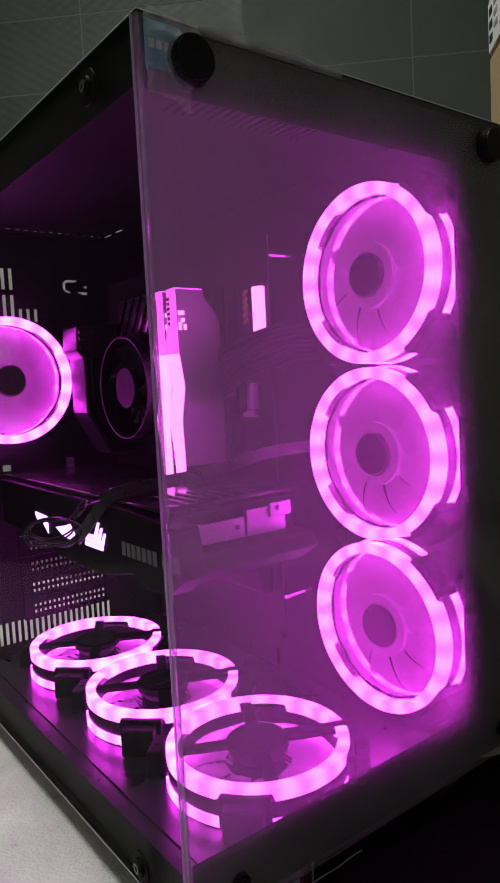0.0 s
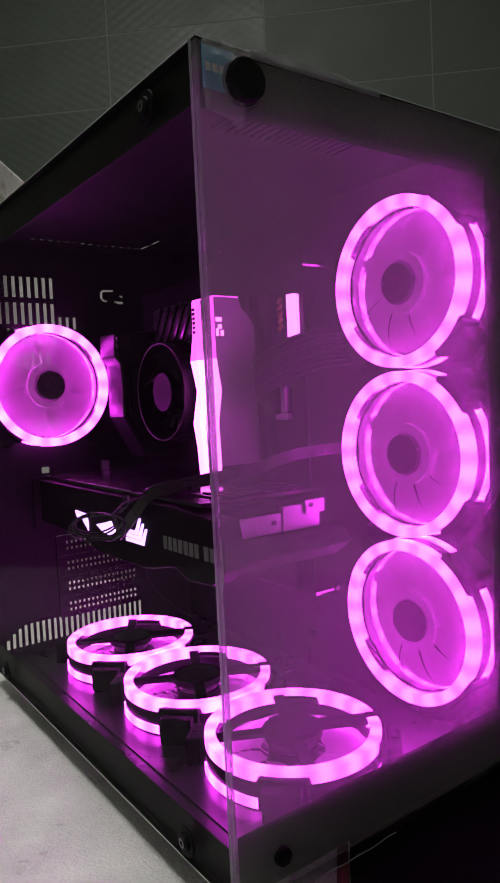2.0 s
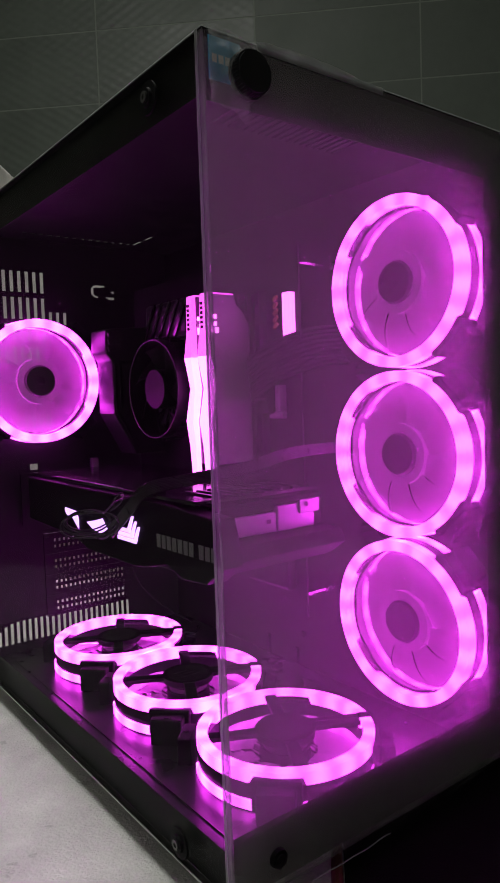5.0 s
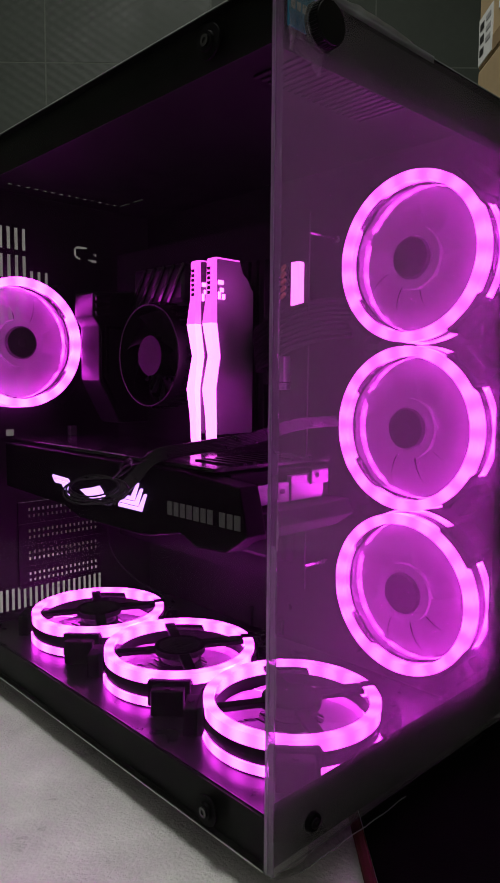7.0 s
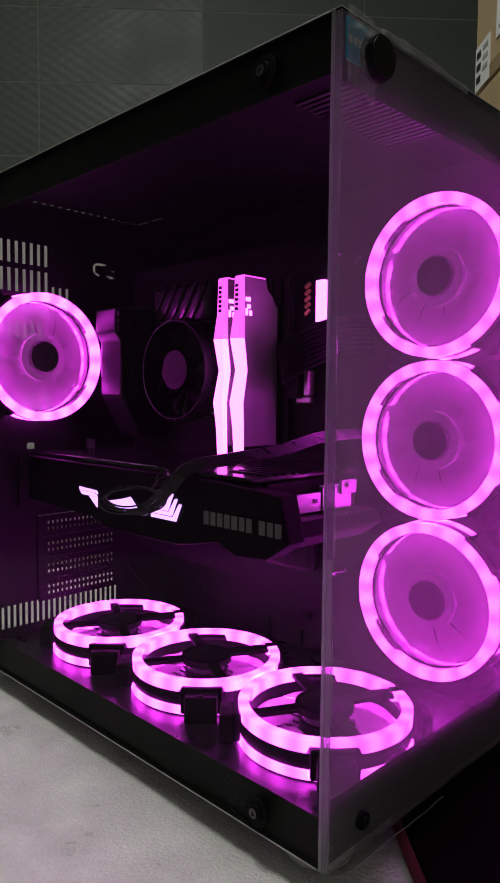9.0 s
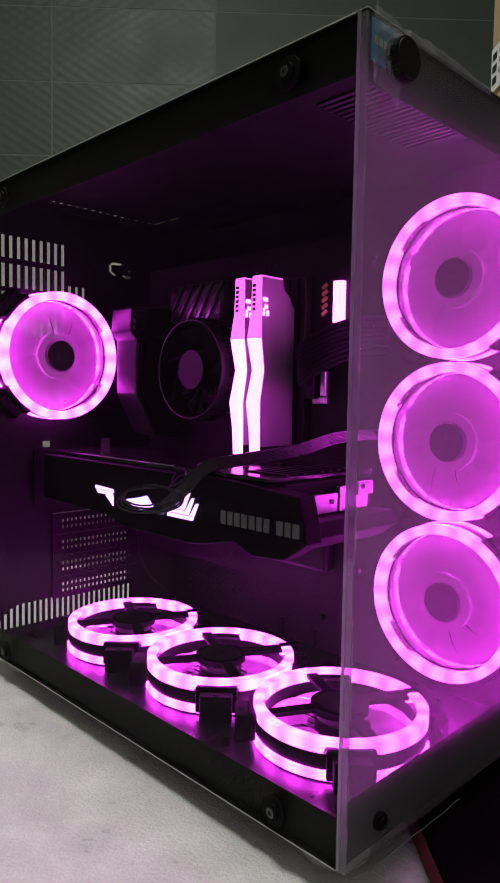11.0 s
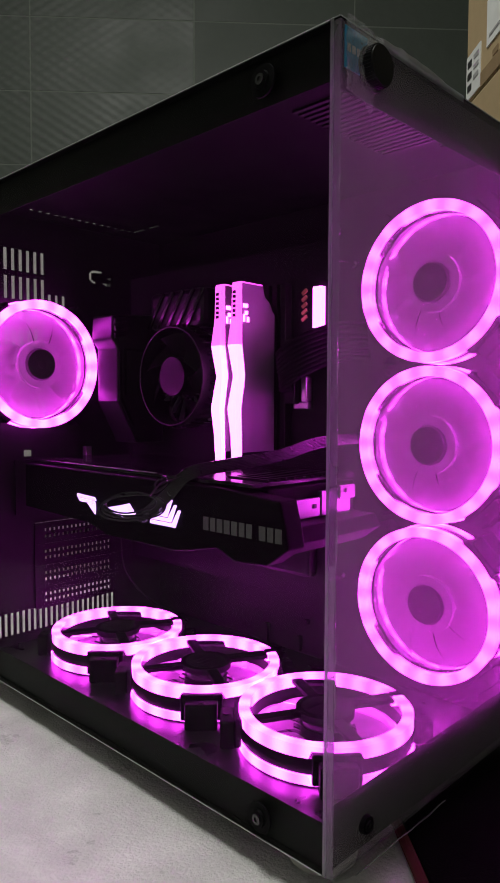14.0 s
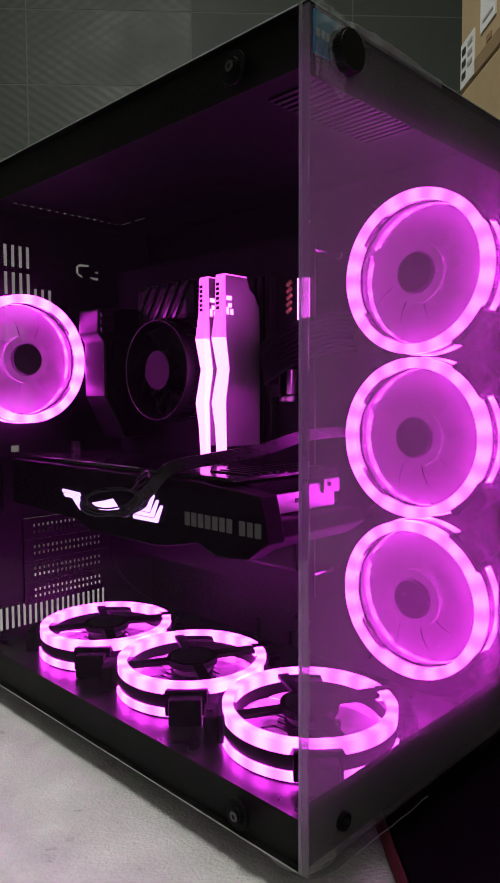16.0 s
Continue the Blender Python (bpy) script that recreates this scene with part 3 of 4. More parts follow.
def case_fan(label, group, struts_up):
    """120 mm fan: back at z = 0, face at z = 0.025."""
    t = thing("case_fan", label, "fan", group)
    notch = 0.275
    b = bmesh.new()
    band(b, 0.0511, 0.0582, 0.0174, 0.025, 192, z0f=lambda a: 0.0221 if near_corner(a, notch) else 0.0174)
    part("light_ring", b, M_RING, t, "lit diffuser ring", smooth=True)
    b = bmesh.new()
    band(b, 0.0511, 0.0590, 0.0014, 0.0070, 192, z1f=lambda a: 0.0028 if near_corner(a, notch) and not near_corner(a + 0.14, 0.05) else 0.0070)
    part("light_ring", b, M_RING, t, "lit diffuser ring", smooth=True)
    b = bmesh.new()
    band(b, 0.0512, 0.0576, 0.0073, 0.0171, 96)
    band(b, 0.0512, 0.0570, 0.0, 0.0012, 96)
    part("frame", b, M_PLASTIC, t, smooth=True)
    if not struts_up:
        b = bmesh.new()
        band(b, 0.0500, 0.0509, 0.0060, 0.0215, 96)
        part("duct_liner", b, M_LINER, t, "frosted liner of the air duct", smooth=True)
    for c in CORNERS:
        b = bmesh.new()
        r = pose(0, 0, 0, 0, 0, math.degrees(c))
        box(b, 0.0565, 0.0612, -0.0150, 0.0150, 0.0030, 0.0219, m=r)
        box(b, 0.0610, 0.0705, -0.0115, 0.0115, 0.0004, 0.0190, m=r)
        part("corner_mount", b, M_SHROUD, t, bevel=0.0012)
        b = bmesh.new()
        cyl(b, 0.0022, 0.0018, 0.0190, 0.0196, 14, m=r @ Matrix.Translation((0.0665, 0, 0)))
        part("mount_screw", b, M_SHROUD, t)
    s0, s1 = (0.0205, 0.0238) if struts_up else (0.0012, 0.0045)
    for k in range(4):
        b = bmesh.new()
        r = pose(0, 0, 0, 0, 0, 90 * k + 62)
        half = 0.0042 if struts_up and k != 3 else 0.0032
        box(b, 0.016, 0.0512, -half, half, s0, s1, m=r)
        if k == 3:
            box(b, 0.019, 0.0545, 0.0028, 0.0080, s0 - 0.001, s1 + 0.0004, m=r)
            box(b, 0.0500, 0.0600, -0.0010, 0.0045, s1 + 0.0004, s1 + 0.0026, m=r)
        part("strut", b, M_SHROUD if struts_up else M_PLASTIC, t, bevel=0.0006)
    b = bmesh.new()
    plate = 0.0198 if struts_up else 0.0180
    cyl(b, plate, plate, s0 - 0.001 if struts_up else s0, s1 + 0.0004 if struts_up else s1 + 0.004, 40)
    part("motor_plate", b, M_SHROUD if struts_up else M_HUB, t, smooth=True)
    if struts_up:
        b = bmesh.new()
        cyl(b, 0.0160, 0.0156, s1 + 0.0004, s1 + 0.0007, 40)
        lb = part("motor_label", b, M_PLASTIC, t, "dark sticker")
        for k in range(3):
            part("print_bar", boxed(-0.009, 0.008 - 0.003 * k, -0.006 + 0.005 * k, -0.0045 + 0.005 * k, s1 + 0.0007, s1 + 0.0009), M_PLASTIC, lb)
    h0, h1 = (0.003, 0.0160) if struts_up else (0.0095, 0.0232)
    b = bmesh.new()
    cyl(b, 0.0150, 0.0150, h0, h1 - 0.002, 40)
    cyl(b, 0.0150, 0.0136, h1 - 0.002, h1, 40)
    if not struts_up:
        cyl(b, 0.0042, 0.0036, h1, h1 + 0.0003, 24)
    hub = part("hub", b, M_HUB, t, "dark hub", smooth=True)
    b = bmesh.new()
    band(b, 0.0150, 0.0168 if struts_up else 0.0215, h0 + 0.002, h1 - 0.003, 48)
    part("hub_collar", b, M_SHROUD if struts_up else M_BLADE, t, "dark collar" if struts_up else "frosted collar round the hub", smooth=True)
    for k in range(9):
        b = bmesh.new()
        rows = []
        for i in range(9):
            f = i / 8
            rad = 0.0213 + f * 0.0280
            sweep = math.radians(40 * k) + 0.30 * f * f
            wide = 0.715
            row = []
            for j in range(7):
                g = j / 6 - 0.5
                a = sweep + g * wide
                z = (h0 + h1) / 2 - 0.001 + g * 0.0025 * (1 - 0.72 * f) + 0.0015 * math.cos(g * 3)
                row.append(Vector((rad * math.cos(a), rad * math.sin(a), z)))
            rows.append(row)
        top = [[b.verts.new(p) for p in r] for r in rows]
        for i in range(8):
            for j in range(6):
                b.faces.new((top[i][j], top[i + 1][j], top[i + 1][j + 1], top[i][j + 1]))
        bmesh.ops.solidify(b, geom=b.faces[:], thickness=0.0009)
        part("blade", b, M_DISC if struts_up else M_BLADE, t, smooth=True)
    return t


FLOOR_FACE = Z0 + 0.0018
fan = case_fan("black fan with glowing ring lying on case floor", "bottom fans", True)
fan.matrix_basis = Matrix.Translation((0.105, 0.0860, FLOOR_FACE + 0.0002))
copy_thing(fan, Matrix.Translation((0.105, 0.2055, FLOOR_FACE + 0.0002)))
copy_thing(fan, Matrix.Translation((0.105, 0.3250, FLOOR_FACE + 0.0002)))
wall_fan = case_fan("fan with glowing ring mounted upright on inner wall", "wall fans", False)
INWARD = Matrix(((0, 0, -1, 0), (1, 0, 0, 0), (0, -1, 0, 0), (0, 0, 0, 1)))     # local z to -x
wall_fan.matrix_basis = Matrix.Translation((TRAY - 0.0005, 0.066, 0.333)) @ INWARD
copy_thing(wall_fan, Matrix.Translation((TRAY - 0.0005, 0.066, 0.2140)) @ INWARD)
copy_thing(wall_fan, Matrix.Translation((TRAY - 0.0005, 0.066, 0.0945)) @ INWARD)
BACKFAN = Matrix.Translation((0.0665, DEEP - 0.0018, 0.2795)) @ pose(0, 0, 0, 90, 0, 0)   # local z to -y
rear_fan = copy_thing(wall_fan, BACKFAN)
rear_fan["label"], rear_fan["group"] = "exhaust fan with glowing ring on back panel", "back fan"

# ---- motherboard ----
BX = 0.176
board = thing("motherboard", "black motherboard mounted upright on the case wall", "motherboard")
part("board", boxed(BX, BX + 0.0016, 0.140, 0.400, 0.085, 0.372), M_PCB, board)
for y, z in ((0.15, 0.10), (0.15, 0.36), (0.39, 0.10), (0.39, 0.36)):
    b = bmesh.new()
    cyl(b, 0.003, 0.003, 0, TRAY - BX - 0.0016, 12, m=Matrix.Translation((BX + 0.0016, y, z)) @ pose(0, 0, 0, 0, 90, 0))
    part("standoff", b, M_CHROME, board)
for y in (0.182, 0.191, 0.2005, 0.210):
    part("memory_slot", boxed(BX - 0.008, BX - 0.0002, y - 0.003, y + 0.003, 0.199, 0.342), M_PLASTIC, board, bevel=0.0006)
# stepped heat sinks round the processor socket
def plate(pts, y0, y1):
    """An outline in x, z drawn out along y."""
    bp = bmesh.new()
    a = [bp.verts.new((x, y0, z)) for x, z in pts]
    c = [bp.verts.new((x, y1, z)) for x, z in pts]
    for k in range(len(pts)):
        q = (k + 1) % len(pts)
        bp.faces.new((a[k], a[q], c[q], c[k]))
    bp.faces.new(a)
    bp.faces.new(c[::-1])
    return bp


part("port_cover", plate([(0.1165, 0.326), (BX - 0.0002, 0.331), (BX - 0.0002, 0.206), (0.143, 0.206), (0.129, 0.232), (0.1215, 0.246), (0.1215, 0.296), (0.1150, 0.304)], 0.347, 0.380), M_SINK, board, "dark angular cover over the rear ports", bevel=0.0015)
part("cover_trim", plate([(0.1235, 0.292), (0.126, 0.292), (0.126, 0.250), (0.139, 0.226), (0.139, 0.220), (0.1235, 0.248)], 0.3458, 0.3468), M_PLASTIC, board, "raised black trim on the cover")
part("cover_trim", plate([(0.1285, 0.296), (0.158, 0.296), (0.158, 0.293), (0.1315, 0.293), (0.1315, 0.252), (0.1285, 0.252)], 0.3458, 0.3468), M_PLASTIC, board)
for k in range(3):
    part("fin", boxed(-0.007, 0.007, -0.0014, 0.0014, -0.0022, 0.0022), M_SINK, board, "grey metal fin", bevel=0.0006, m=Matrix.Translation((0.1240, 0.3445, 0.3080 + 0.0068 * k)) @ pose(0, 0, 0, 0, -12, 0))
b = bmesh.new()
box(b, BX - 0.022, BX - 0.0002, 0.262, 0.340, 0.313, 0.348)
part("power_heatsink", b, M_SINK, board, "dark finned heat sink", bevel=0.005)
for k in range(5):
    part("fin", boxed(-0.0012, 0.0012, -0.0015, 0.0015, -0.019, 0.019), M_GLOSSBLK, board, m=Matrix.Translation((BX - 0.0228, 0.272 + 0.014 * k, 0.3305)) @ pose(0, 0, 0, 35, 0, 0))
part("chipset_heatsink", boxed(BX - 0.010, BX - 0.0002, 0.150, 0.205, 0.105, 0.150), M_PLASTIC, board, bevel=0.003)
part("power_socket", boxed(BX - 0.012, BX - 0.0002, 0.166, 0.176, 0.244, 0.296), M_PLASTIC, board, bevel=0.001)
part("light_strip", boxed(BX - 0.006, BX - 0.0002, 0.1445, 0.1525, 0.304, 0.336), M_RAMLED, board, "lit strip on board edge")
for k in range(5):
    part("chip", boxed(-0.0008, 0.0008, -0.0028, 0.0028, -0.0013, 0.0013), M_GOLD, board, "small brassy part", m=Matrix.Translation((BX - 0.006, 0.1608, 0.312 + 0.0052 * k)) @ pose(0, 0, 0, -35, 0, 0))
part("socket_cover", boxed(BX - 0.008, BX - 0.0002, 0.1570, 0.1625, 0.246, 0.266), M_ALU, board, "silver port block", bevel=0.001)
part("socket_cover", boxed(BX - 0.006, BX - 0.0002, 0.1570, 0.1720, 0.240, 0.2455), M_ALU, board, "silver port block", bevel=0.001)

# round processor cooler
cooler = thing("processor_cooler", "black round processor cooler with still fan", "cooler", m=Matrix.Translation((BX - 0.0004, 0.265, 0.267)) @ INWARD)
b = bmesh.new()
box(b, -0.043, 0.043, -0.043, 0.043, 0.0005, 0.012)
part("base", b, M_PLASTIC, cooler, bevel=0.004)
for k in range(36):
    b = bmesh.new()
    box(b, 0.018, 0.040, -0.0008, 0.0008, 0.012, 0.036, m=pose(0, 0, 0, 0, 0, 10 * k))
    part("fin", b, M_ALU if k % 2 else M_PLASTIC, cooler)
b = bmesh.new()
band(b, 0.0410, 0.0422, 0.034, 0.058, 64)
part("shroud", b, M_PLASTIC, cooler, "black shroud", smooth=True)
for k in range(44):
    part("rim_fin", boxed(0.0423, 0.0447, -0.0005, 0.0005, 0.036, 0.050, m=pose(0, 0, 0, 0, 0, 360 / 44 * k)), M_PLASTIC, cooler)
b = bmesh.new()
cyl(b, 0.0175, 0.0165, 0.036, 0.056, 36)
part("hub", b, M_PLASTIC, cooler, smooth=True)
for k in range(7):
    b = bmesh.new()
    rows = []
    for i in range(5):
        f = i / 4
        rows.append([b.verts.new(((0.0172 + 0.021 * f) * math.cos(k * math.tau / 7 + 0.4 * f + g * 0.7), (0.0172 + 0.021 * f) * math.sin(k * math.tau / 7 + 0.4 * f + g * 0.7), 0.047 + g * 0.012)) for g in (-0.5, 0, 0.5)])
    for i in range(4):
        for j in range(2):
            b.faces.new((rows[i][j], rows[i + 1][j], rows[i + 1][j + 1], rows[i][j + 1]))
    bmesh.ops.solidify(b, geom=b.faces[:], thickness=0.0012)
    part("blade", b, M_PLASTIC, cooler, smooth=True)


# ---- memory ----
def memory_stick(y):
    """Heat spreader with a lit zigzag edge; z from 0.205 to 0.338."""
    t = thing("memory_module", "grey memory module with a lit zigzag edge bar", "memory module", "memory modules", m=Matrix.Translation((0.122, y, 0.1985)))
    H = 0.1395
    prof = [(0.0, 0.0, 0.0), (0.022, 0.0008, -0.0008), (0.0415, 0.0028, -0.0022), (0.067, -0.0008, 0.0004), (0.0915, 0.0028, -0.0020), (0.112, 0.0006, -0.0003), (H - 0.002, 0.0, 0.0), (H, -0.0004, 0.0004)]
    b = bmesh.new()
    side = [(0.0046, 0.007), (0.0425, 0.007), (0.0425, 0.118), (0.0395, 0.121), (0.0365, 0.127), (0.031, 0.1310), (0.028, H), (0.0046, H)]
    a = [b.verts.new((x, -0.0033, z)) for x, z in side]
    c = [b.verts.new((x, 0.0033, z)) for x, z in side]
    for k in range(len(side)):
        q = (k + 1) % len(side)
        b.faces.new((a[k], a[q], c[q], c[k]))
    b.faces.new(a)
    b.faces.new(c[::-1])
    part("heat_spreader", b, M_RAM, t, bevel=0.0004)
    b = bmesh.new()
    rows = []
    deep = [0.0044, 0.0040, 0.0034, 0.0076, 0.0042, 0.0040, 0.0038, 0.0036]
    for (z, o, f), d in zip(prof, deep):
        rows.append([b.verts.new(p) for p in ((f, -0.0040, z), (f, 0.0030 + o, z), (0.0044, 0.0036, z), (d, -0.0040, z))])
    for a, c in zip(rows[:5], rows[1:5]):
        for p in range(4):
            q = (p + 1) % 4
            b.faces.new((a[p], a[q], c[q], c[p]))
    b.faces.new(rows[0])
    b.faces.new(rows[4][::-1])
    bmesh.ops.delete(b, geom=[v for r in rows[5:] for v in r], context="VERTS")
    part("light_bar", b, M_RAMLED, t, "brightly lit zigzag bar")
    b = bmesh.new()
    rows = []
    for (z, o, f), d in list(zip(prof, deep))[4:]:
        z = max(z, 0.0916)
        rows.append([b.verts.new(p) for p in ((f, -0.0040, z), (f, 0.0030 + o, z), (0.0044, 0.0036, z), (d, -0.0040, z))])
    for a, c in zip(rows, rows[1:]):
        for p in range(4):
            q = (p + 1) % 4
            b.faces.new((a[p], a[q], c[q], c[p]))
    b.faces.new(rows[0])
    b.faces.new(rows[-1][::-1])
    part("light_bar", b, M_RAMDIM, t, "dimmer lettered end of the bar")
    part("light_bar", boxed(0.004, 0.028, -0.0030, 0.0030, H, H + 0.0010), M_RAMDIM, t, "lit top edge")
    for k in range(6):
        part("print_bar", boxed(-0.0008, 0.0, -0.0012, 0.0018, 0.1130 + 0.0036 * k, 0.1152 + 0.0036 * k), M_DARKPRINT, t)
    mk = bmesh.new()
    box(mk, 0.0055, 0.0105, -0.0042, -0.0033, 0.1205, 0.1235)
    box(mk, 0.0075, 0.0105, -0.0042, -0.0033, 0.1150, 0.1180)
    box(mk, 0.0055, 0.0075, -0.0042, -0.0033, 0.1095, 0.1150)
    box(mk, 0.0098, 0.0120, -0.0042, -0.0033, 0.1095, 0.1135)
    part("mark", mk, M_RAMLED, t, "lit angular mark")
    return t


memory_stick(0.1910)
memory_stick(0.2100)

# ---- graphics card ----
card = thing("graphics_card", "black graphics card with lit badges and pale print", "graphics card")
GX = 0.050


def prism(pts, x0, x1):
    """An outline in y, z drawn out along x."""
    b = bmesh.new()
    a = [b.verts.new((x0, y, z)) for y, z in pts]
    c = [b.verts.new((x1, y, z)) for y, z in pts]
    n = len(pts)
    for i in range(n):
        j = (i + 1) % n
        b.faces.new((a[i], a[j], c[j], c[i]))
    b.faces.new(a)
    b.faces.new(c[::-1])
    return b


part("shroud", prism([(0.390, 0.150), (0.390, 0.1895), (0.134, 0.1895), (0.079, 0.1855), (0.075, 0.171), (0.072, 0.157), (0.090, 0.1445), (0.118, 0.1425), (0.135, 0.149), (0.165, 0.1425), (0.180, 0.1405), (0.260, 0.1405), (0.285, 0.147)], GX, 0.066), M_SHROUD, card, "angular black shroud", bevel=0.0012)
part("shroud", prism([(0.388, 0.151), (0.388, 0.1888), (0.104, 0.1888), (0.104, 0.1665), (0.085, 0.1660), (0.080, 0.157), (0.096, 0.1460), (0.380, 0.1445)], 0.0664, 0.160), M_SHROUD, card, bevel=0.0012)
part("backplate", boxed(0.056, 0.166, 0.108, 0.392, 0.1900, 0.1930), M_GLOSSBLK, card, "glossy black backplate", bevel=0.0006)
for k in range(9):
    part("vent_rib", boxed(0.075 + 0.009 * k, 0.0785 + 0.009 * k, 0.112, 0.150, 0.1930, 0.1940), M_PLASTIC, card)
part("end_plate", prism([(0.0985, 0.1675), (0.1015, 0.1675), (0.1015, 0.1805), (0.0985, 0.1805)], 0.076, 0.1135), M_ALU, card, "bare metal end plate", bevel=0.0004)
part("end_plate", prism([(0.0975, 0.1675), (0.1015, 0.1675), (0.1015, 0.1845), (0.0975, 0.1845)], 0.1140, 0.1465), M_ALU, card, "bare metal end plate", bevel=0.0006)
part("end_tab", boxed(0.132, 0.150, 0.0955, 0.0974, 0.1775, 0.1870), M_ALU, card, bevel=0.0006)
part("end_tab", boxed(0.1050, 0.1085, 0.0976, 0.0984, 0.1735, 0.1765), M_GUNMETAL, card)
b = bmesh.new()
cyl(b, 0.0016, 0.0016, 0, 0.0008, 14, m=Matrix.Translation((0.1375, 0.0954, 0.1835)) @ pose(0, 0, 0, 90, 0, 0))
part("screw", b, M_GUNMETAL, card, "small dark screw")
part("bracket", boxed(0.048, 0.168, 0.4045, 0.4060, 0.140, 0.191), M_STEEL, card, "dark slot bracket")
part("bracket_tab", boxed(0.1205, 0.1275, 0.4000, 0.4060, 0.1912, 0.2010), M_ALU, card, "bare metal bracket tab", bevel=0.0005)
part("seam", boxed(GX + 0.0052, GX + 0.0060, 0.205, 0.330, 0.1931, 0.1936), M_ALU, card, "bright backplate edge")
# pale lettering stands as bars
WORD = [0.0050, 0.0048, 0.0050, 0.0052, 0.0052, 0.0048, 0.0048, 0, 0.0052, 0.0048, 0.0052]
y = 0.147
for w in WORD:
    if w:
        lt = bmesh.new()
        box(lt, GX - 0.0005, GX - 0.0001, y - w, y, 0.1600, 0.1688)
        part("letter_bar", lt, M_LETTER, card)
        y -= w + 0.0017
    else:
        y -= 0.0045
# lit badges: nested chevrons and a blade-shaped middle
for k in range(3):
    b = bmesh.new()
    o = 0.0045 * k
    pts = [(0.170 + o, 0.170), (0.1725 + o, 0.170), (0.1795 + o, 0.1600), (0.204 - o * 0.3, 0.1600 - 0.0), (0.204 - o * 0.3, 0.1575), (0.176 + o, 0.1575)]
    part("lit_badge", prism([(a, z + 0.0036 * k * 0.9) for a, z in pts], GX - 0.0010, GX - 0.0001), M_LOGO, card, "lit chevron")
part("lit_badge", prism([(0.222, 0.1620), (0.232, 0.1572), (0.246, 0.1585), (0.258, 0.1630), (0.240, 0.1665), (0.230, 0.1690)], GX - 0.0010, GX - 0.0001), M_LOGO, card, "lit blade-shaped badge")
part("lit_badge", prism([(0.274, 0.1665), (0.276, 0.1690), (0.301, 0.1700), (0.301, 0.1675)], GX - 0.0010, GX - 0.0001), M_LOGO, card, "lit slash")
part("lit_badge", prism([(0.275, 0.1640), (0.277, 0.1660), (0.300, 0.1668), (0.297, 0.1640)], GX - 0.0010, GX - 0.0001), M_LOGO, card, "lit slash")
part("lit_badge", prism([(0.275, 0.1555), (0.275, 0.1635), (0.286, 0.1635)], GX - 0.0010, GX - 0.0001), M_LOGO, card, "lit slash")

# ---- cables ----
def ribbon(name, label, ctrl, count, pitch, across, r, category="cable", wire_mat=M_CABLE):
    t = thing(name, label, category)
    for k in range(count):
        off = Vector(across) * (k - (count - 1) / 2) * pitch
        b = bmesh.new()
        tube(b, [p + off for p in curve_pts(ctrl, 8)], r, 7)
        part("wire", b, wire_mat, t, smooth=True)
    return t


ribbon("power_cable", "flat black power cable bending over graphics card", [(0.0435, 0.2035, 0.1630), (0.0440, 0.1900, 0.1720), (0.0460, 0.1770, 0.1825), (0.0540, 0.1660, 0.1960), (0.0850, 0.1560, 0.2010), (0.1250, 0.1450, 0.2060), (0.1600, 0.1390, 0.2140), (0.2000, 0.1350, 0.2160), (TRAY + 0.004, 0.1350, 0.2150)], 8, 0.0012, (0.0, 0.60, 0.80), 0.00075)
ribbon("main_power_cable", "wide black power cable from board edge", [(0.1642, 0.172, 0.270), (0.152, 0.171, 0.269), (0.148, 0.160, 0.274), (0.158, 0.146, 0.284), (0.190, 0.138, 0.294), (TRAY + 0.004, 0.136, 0.297)], 9, 0.0036, (0, 0.15, 0.98), 0.0019, wire_mat=M_SLEEVE)
coil = thing("wire_coil", "thin black wires coiled loosely before graphics card", "cable")
for k in range(5):
    b = bmesh.new()
    ru, rv = 0.0240 - 0.0015 * k, 0.0100 - 0.0008 * k
    cx, cy, cz = 0.0175 + 0.0014 * (k % 3), 0.1825 + 0.0011 * k, 0.1742 + 0.0007 * k
    loop = []
    for i in range(57):
        a = i * math.tau / 56
        u, v = ru * math.cos(a), rv * math.sin(a) * (1 + 0.10 * math.cos(2 * a + k))
        loop.append((cx + 0.50 * u, cy - 0.86 * u + 0.3 * v, cz + 0.9 * v + 0.12 * u))
    tube(b, loop, 0.00062, 6)
    part("wire", b, M_CABLE, coil, smooth=True)
for ctrl in (((0.0225, 0.170, 0.183), (0.034, 0.172, 0.190), (0.045, 0.170, 0.1925), (0.060, 0.168, 0.1962)), ((0.0200, 0.178, 0.1655), (0.031, 0.186, 0.163), (0.040, 0.195, 0.165), (0.0470, 0.2040, 0.1665)),
             ((0.030, 0.175, 0.1835), (0.034, 0.166, 0.190), (0.038, 0.172, 0.195), (0.036, 0.181, 0.189), (0.034, 0.176, 0.184))):
    b = bmesh.new()
    tube(b, curve_pts(ctrl, 10), 0.0007, 6)
    part("wire", b, M_CABLE, coil, smooth=True)
b = bmesh.new()
tube(b, curve_pts([(0.150, 0.3800, 0.1440), (0.153, 0.386, 0.100), (0.161, 0.388, 0.068), (0.188, 0.384, 0.036), (0.214, 0.372, 0.0175)], 10), 0.0012, 6)
tagged(part("front_wire", b, M_SLEEVE, smooth=True), "thin black wire hanging from board to floor", "cable")

# ---- sticker and film at the top corner ----
st = tagged(part("sticker", boxed(0.003, 0.020, -0.0006, -0.0001, 0.3965, 0.4150), M_STICK), "small blue sticker on front glass corner", "sticker")
for k in range(4):
    part("print_bar", boxed(0.0045 + 0.0036 * k, 0.0070 + 0.0036 * k, -0.0009, -0.0006, 0.4040, 0.4075), M_WHITEPRINT, st)


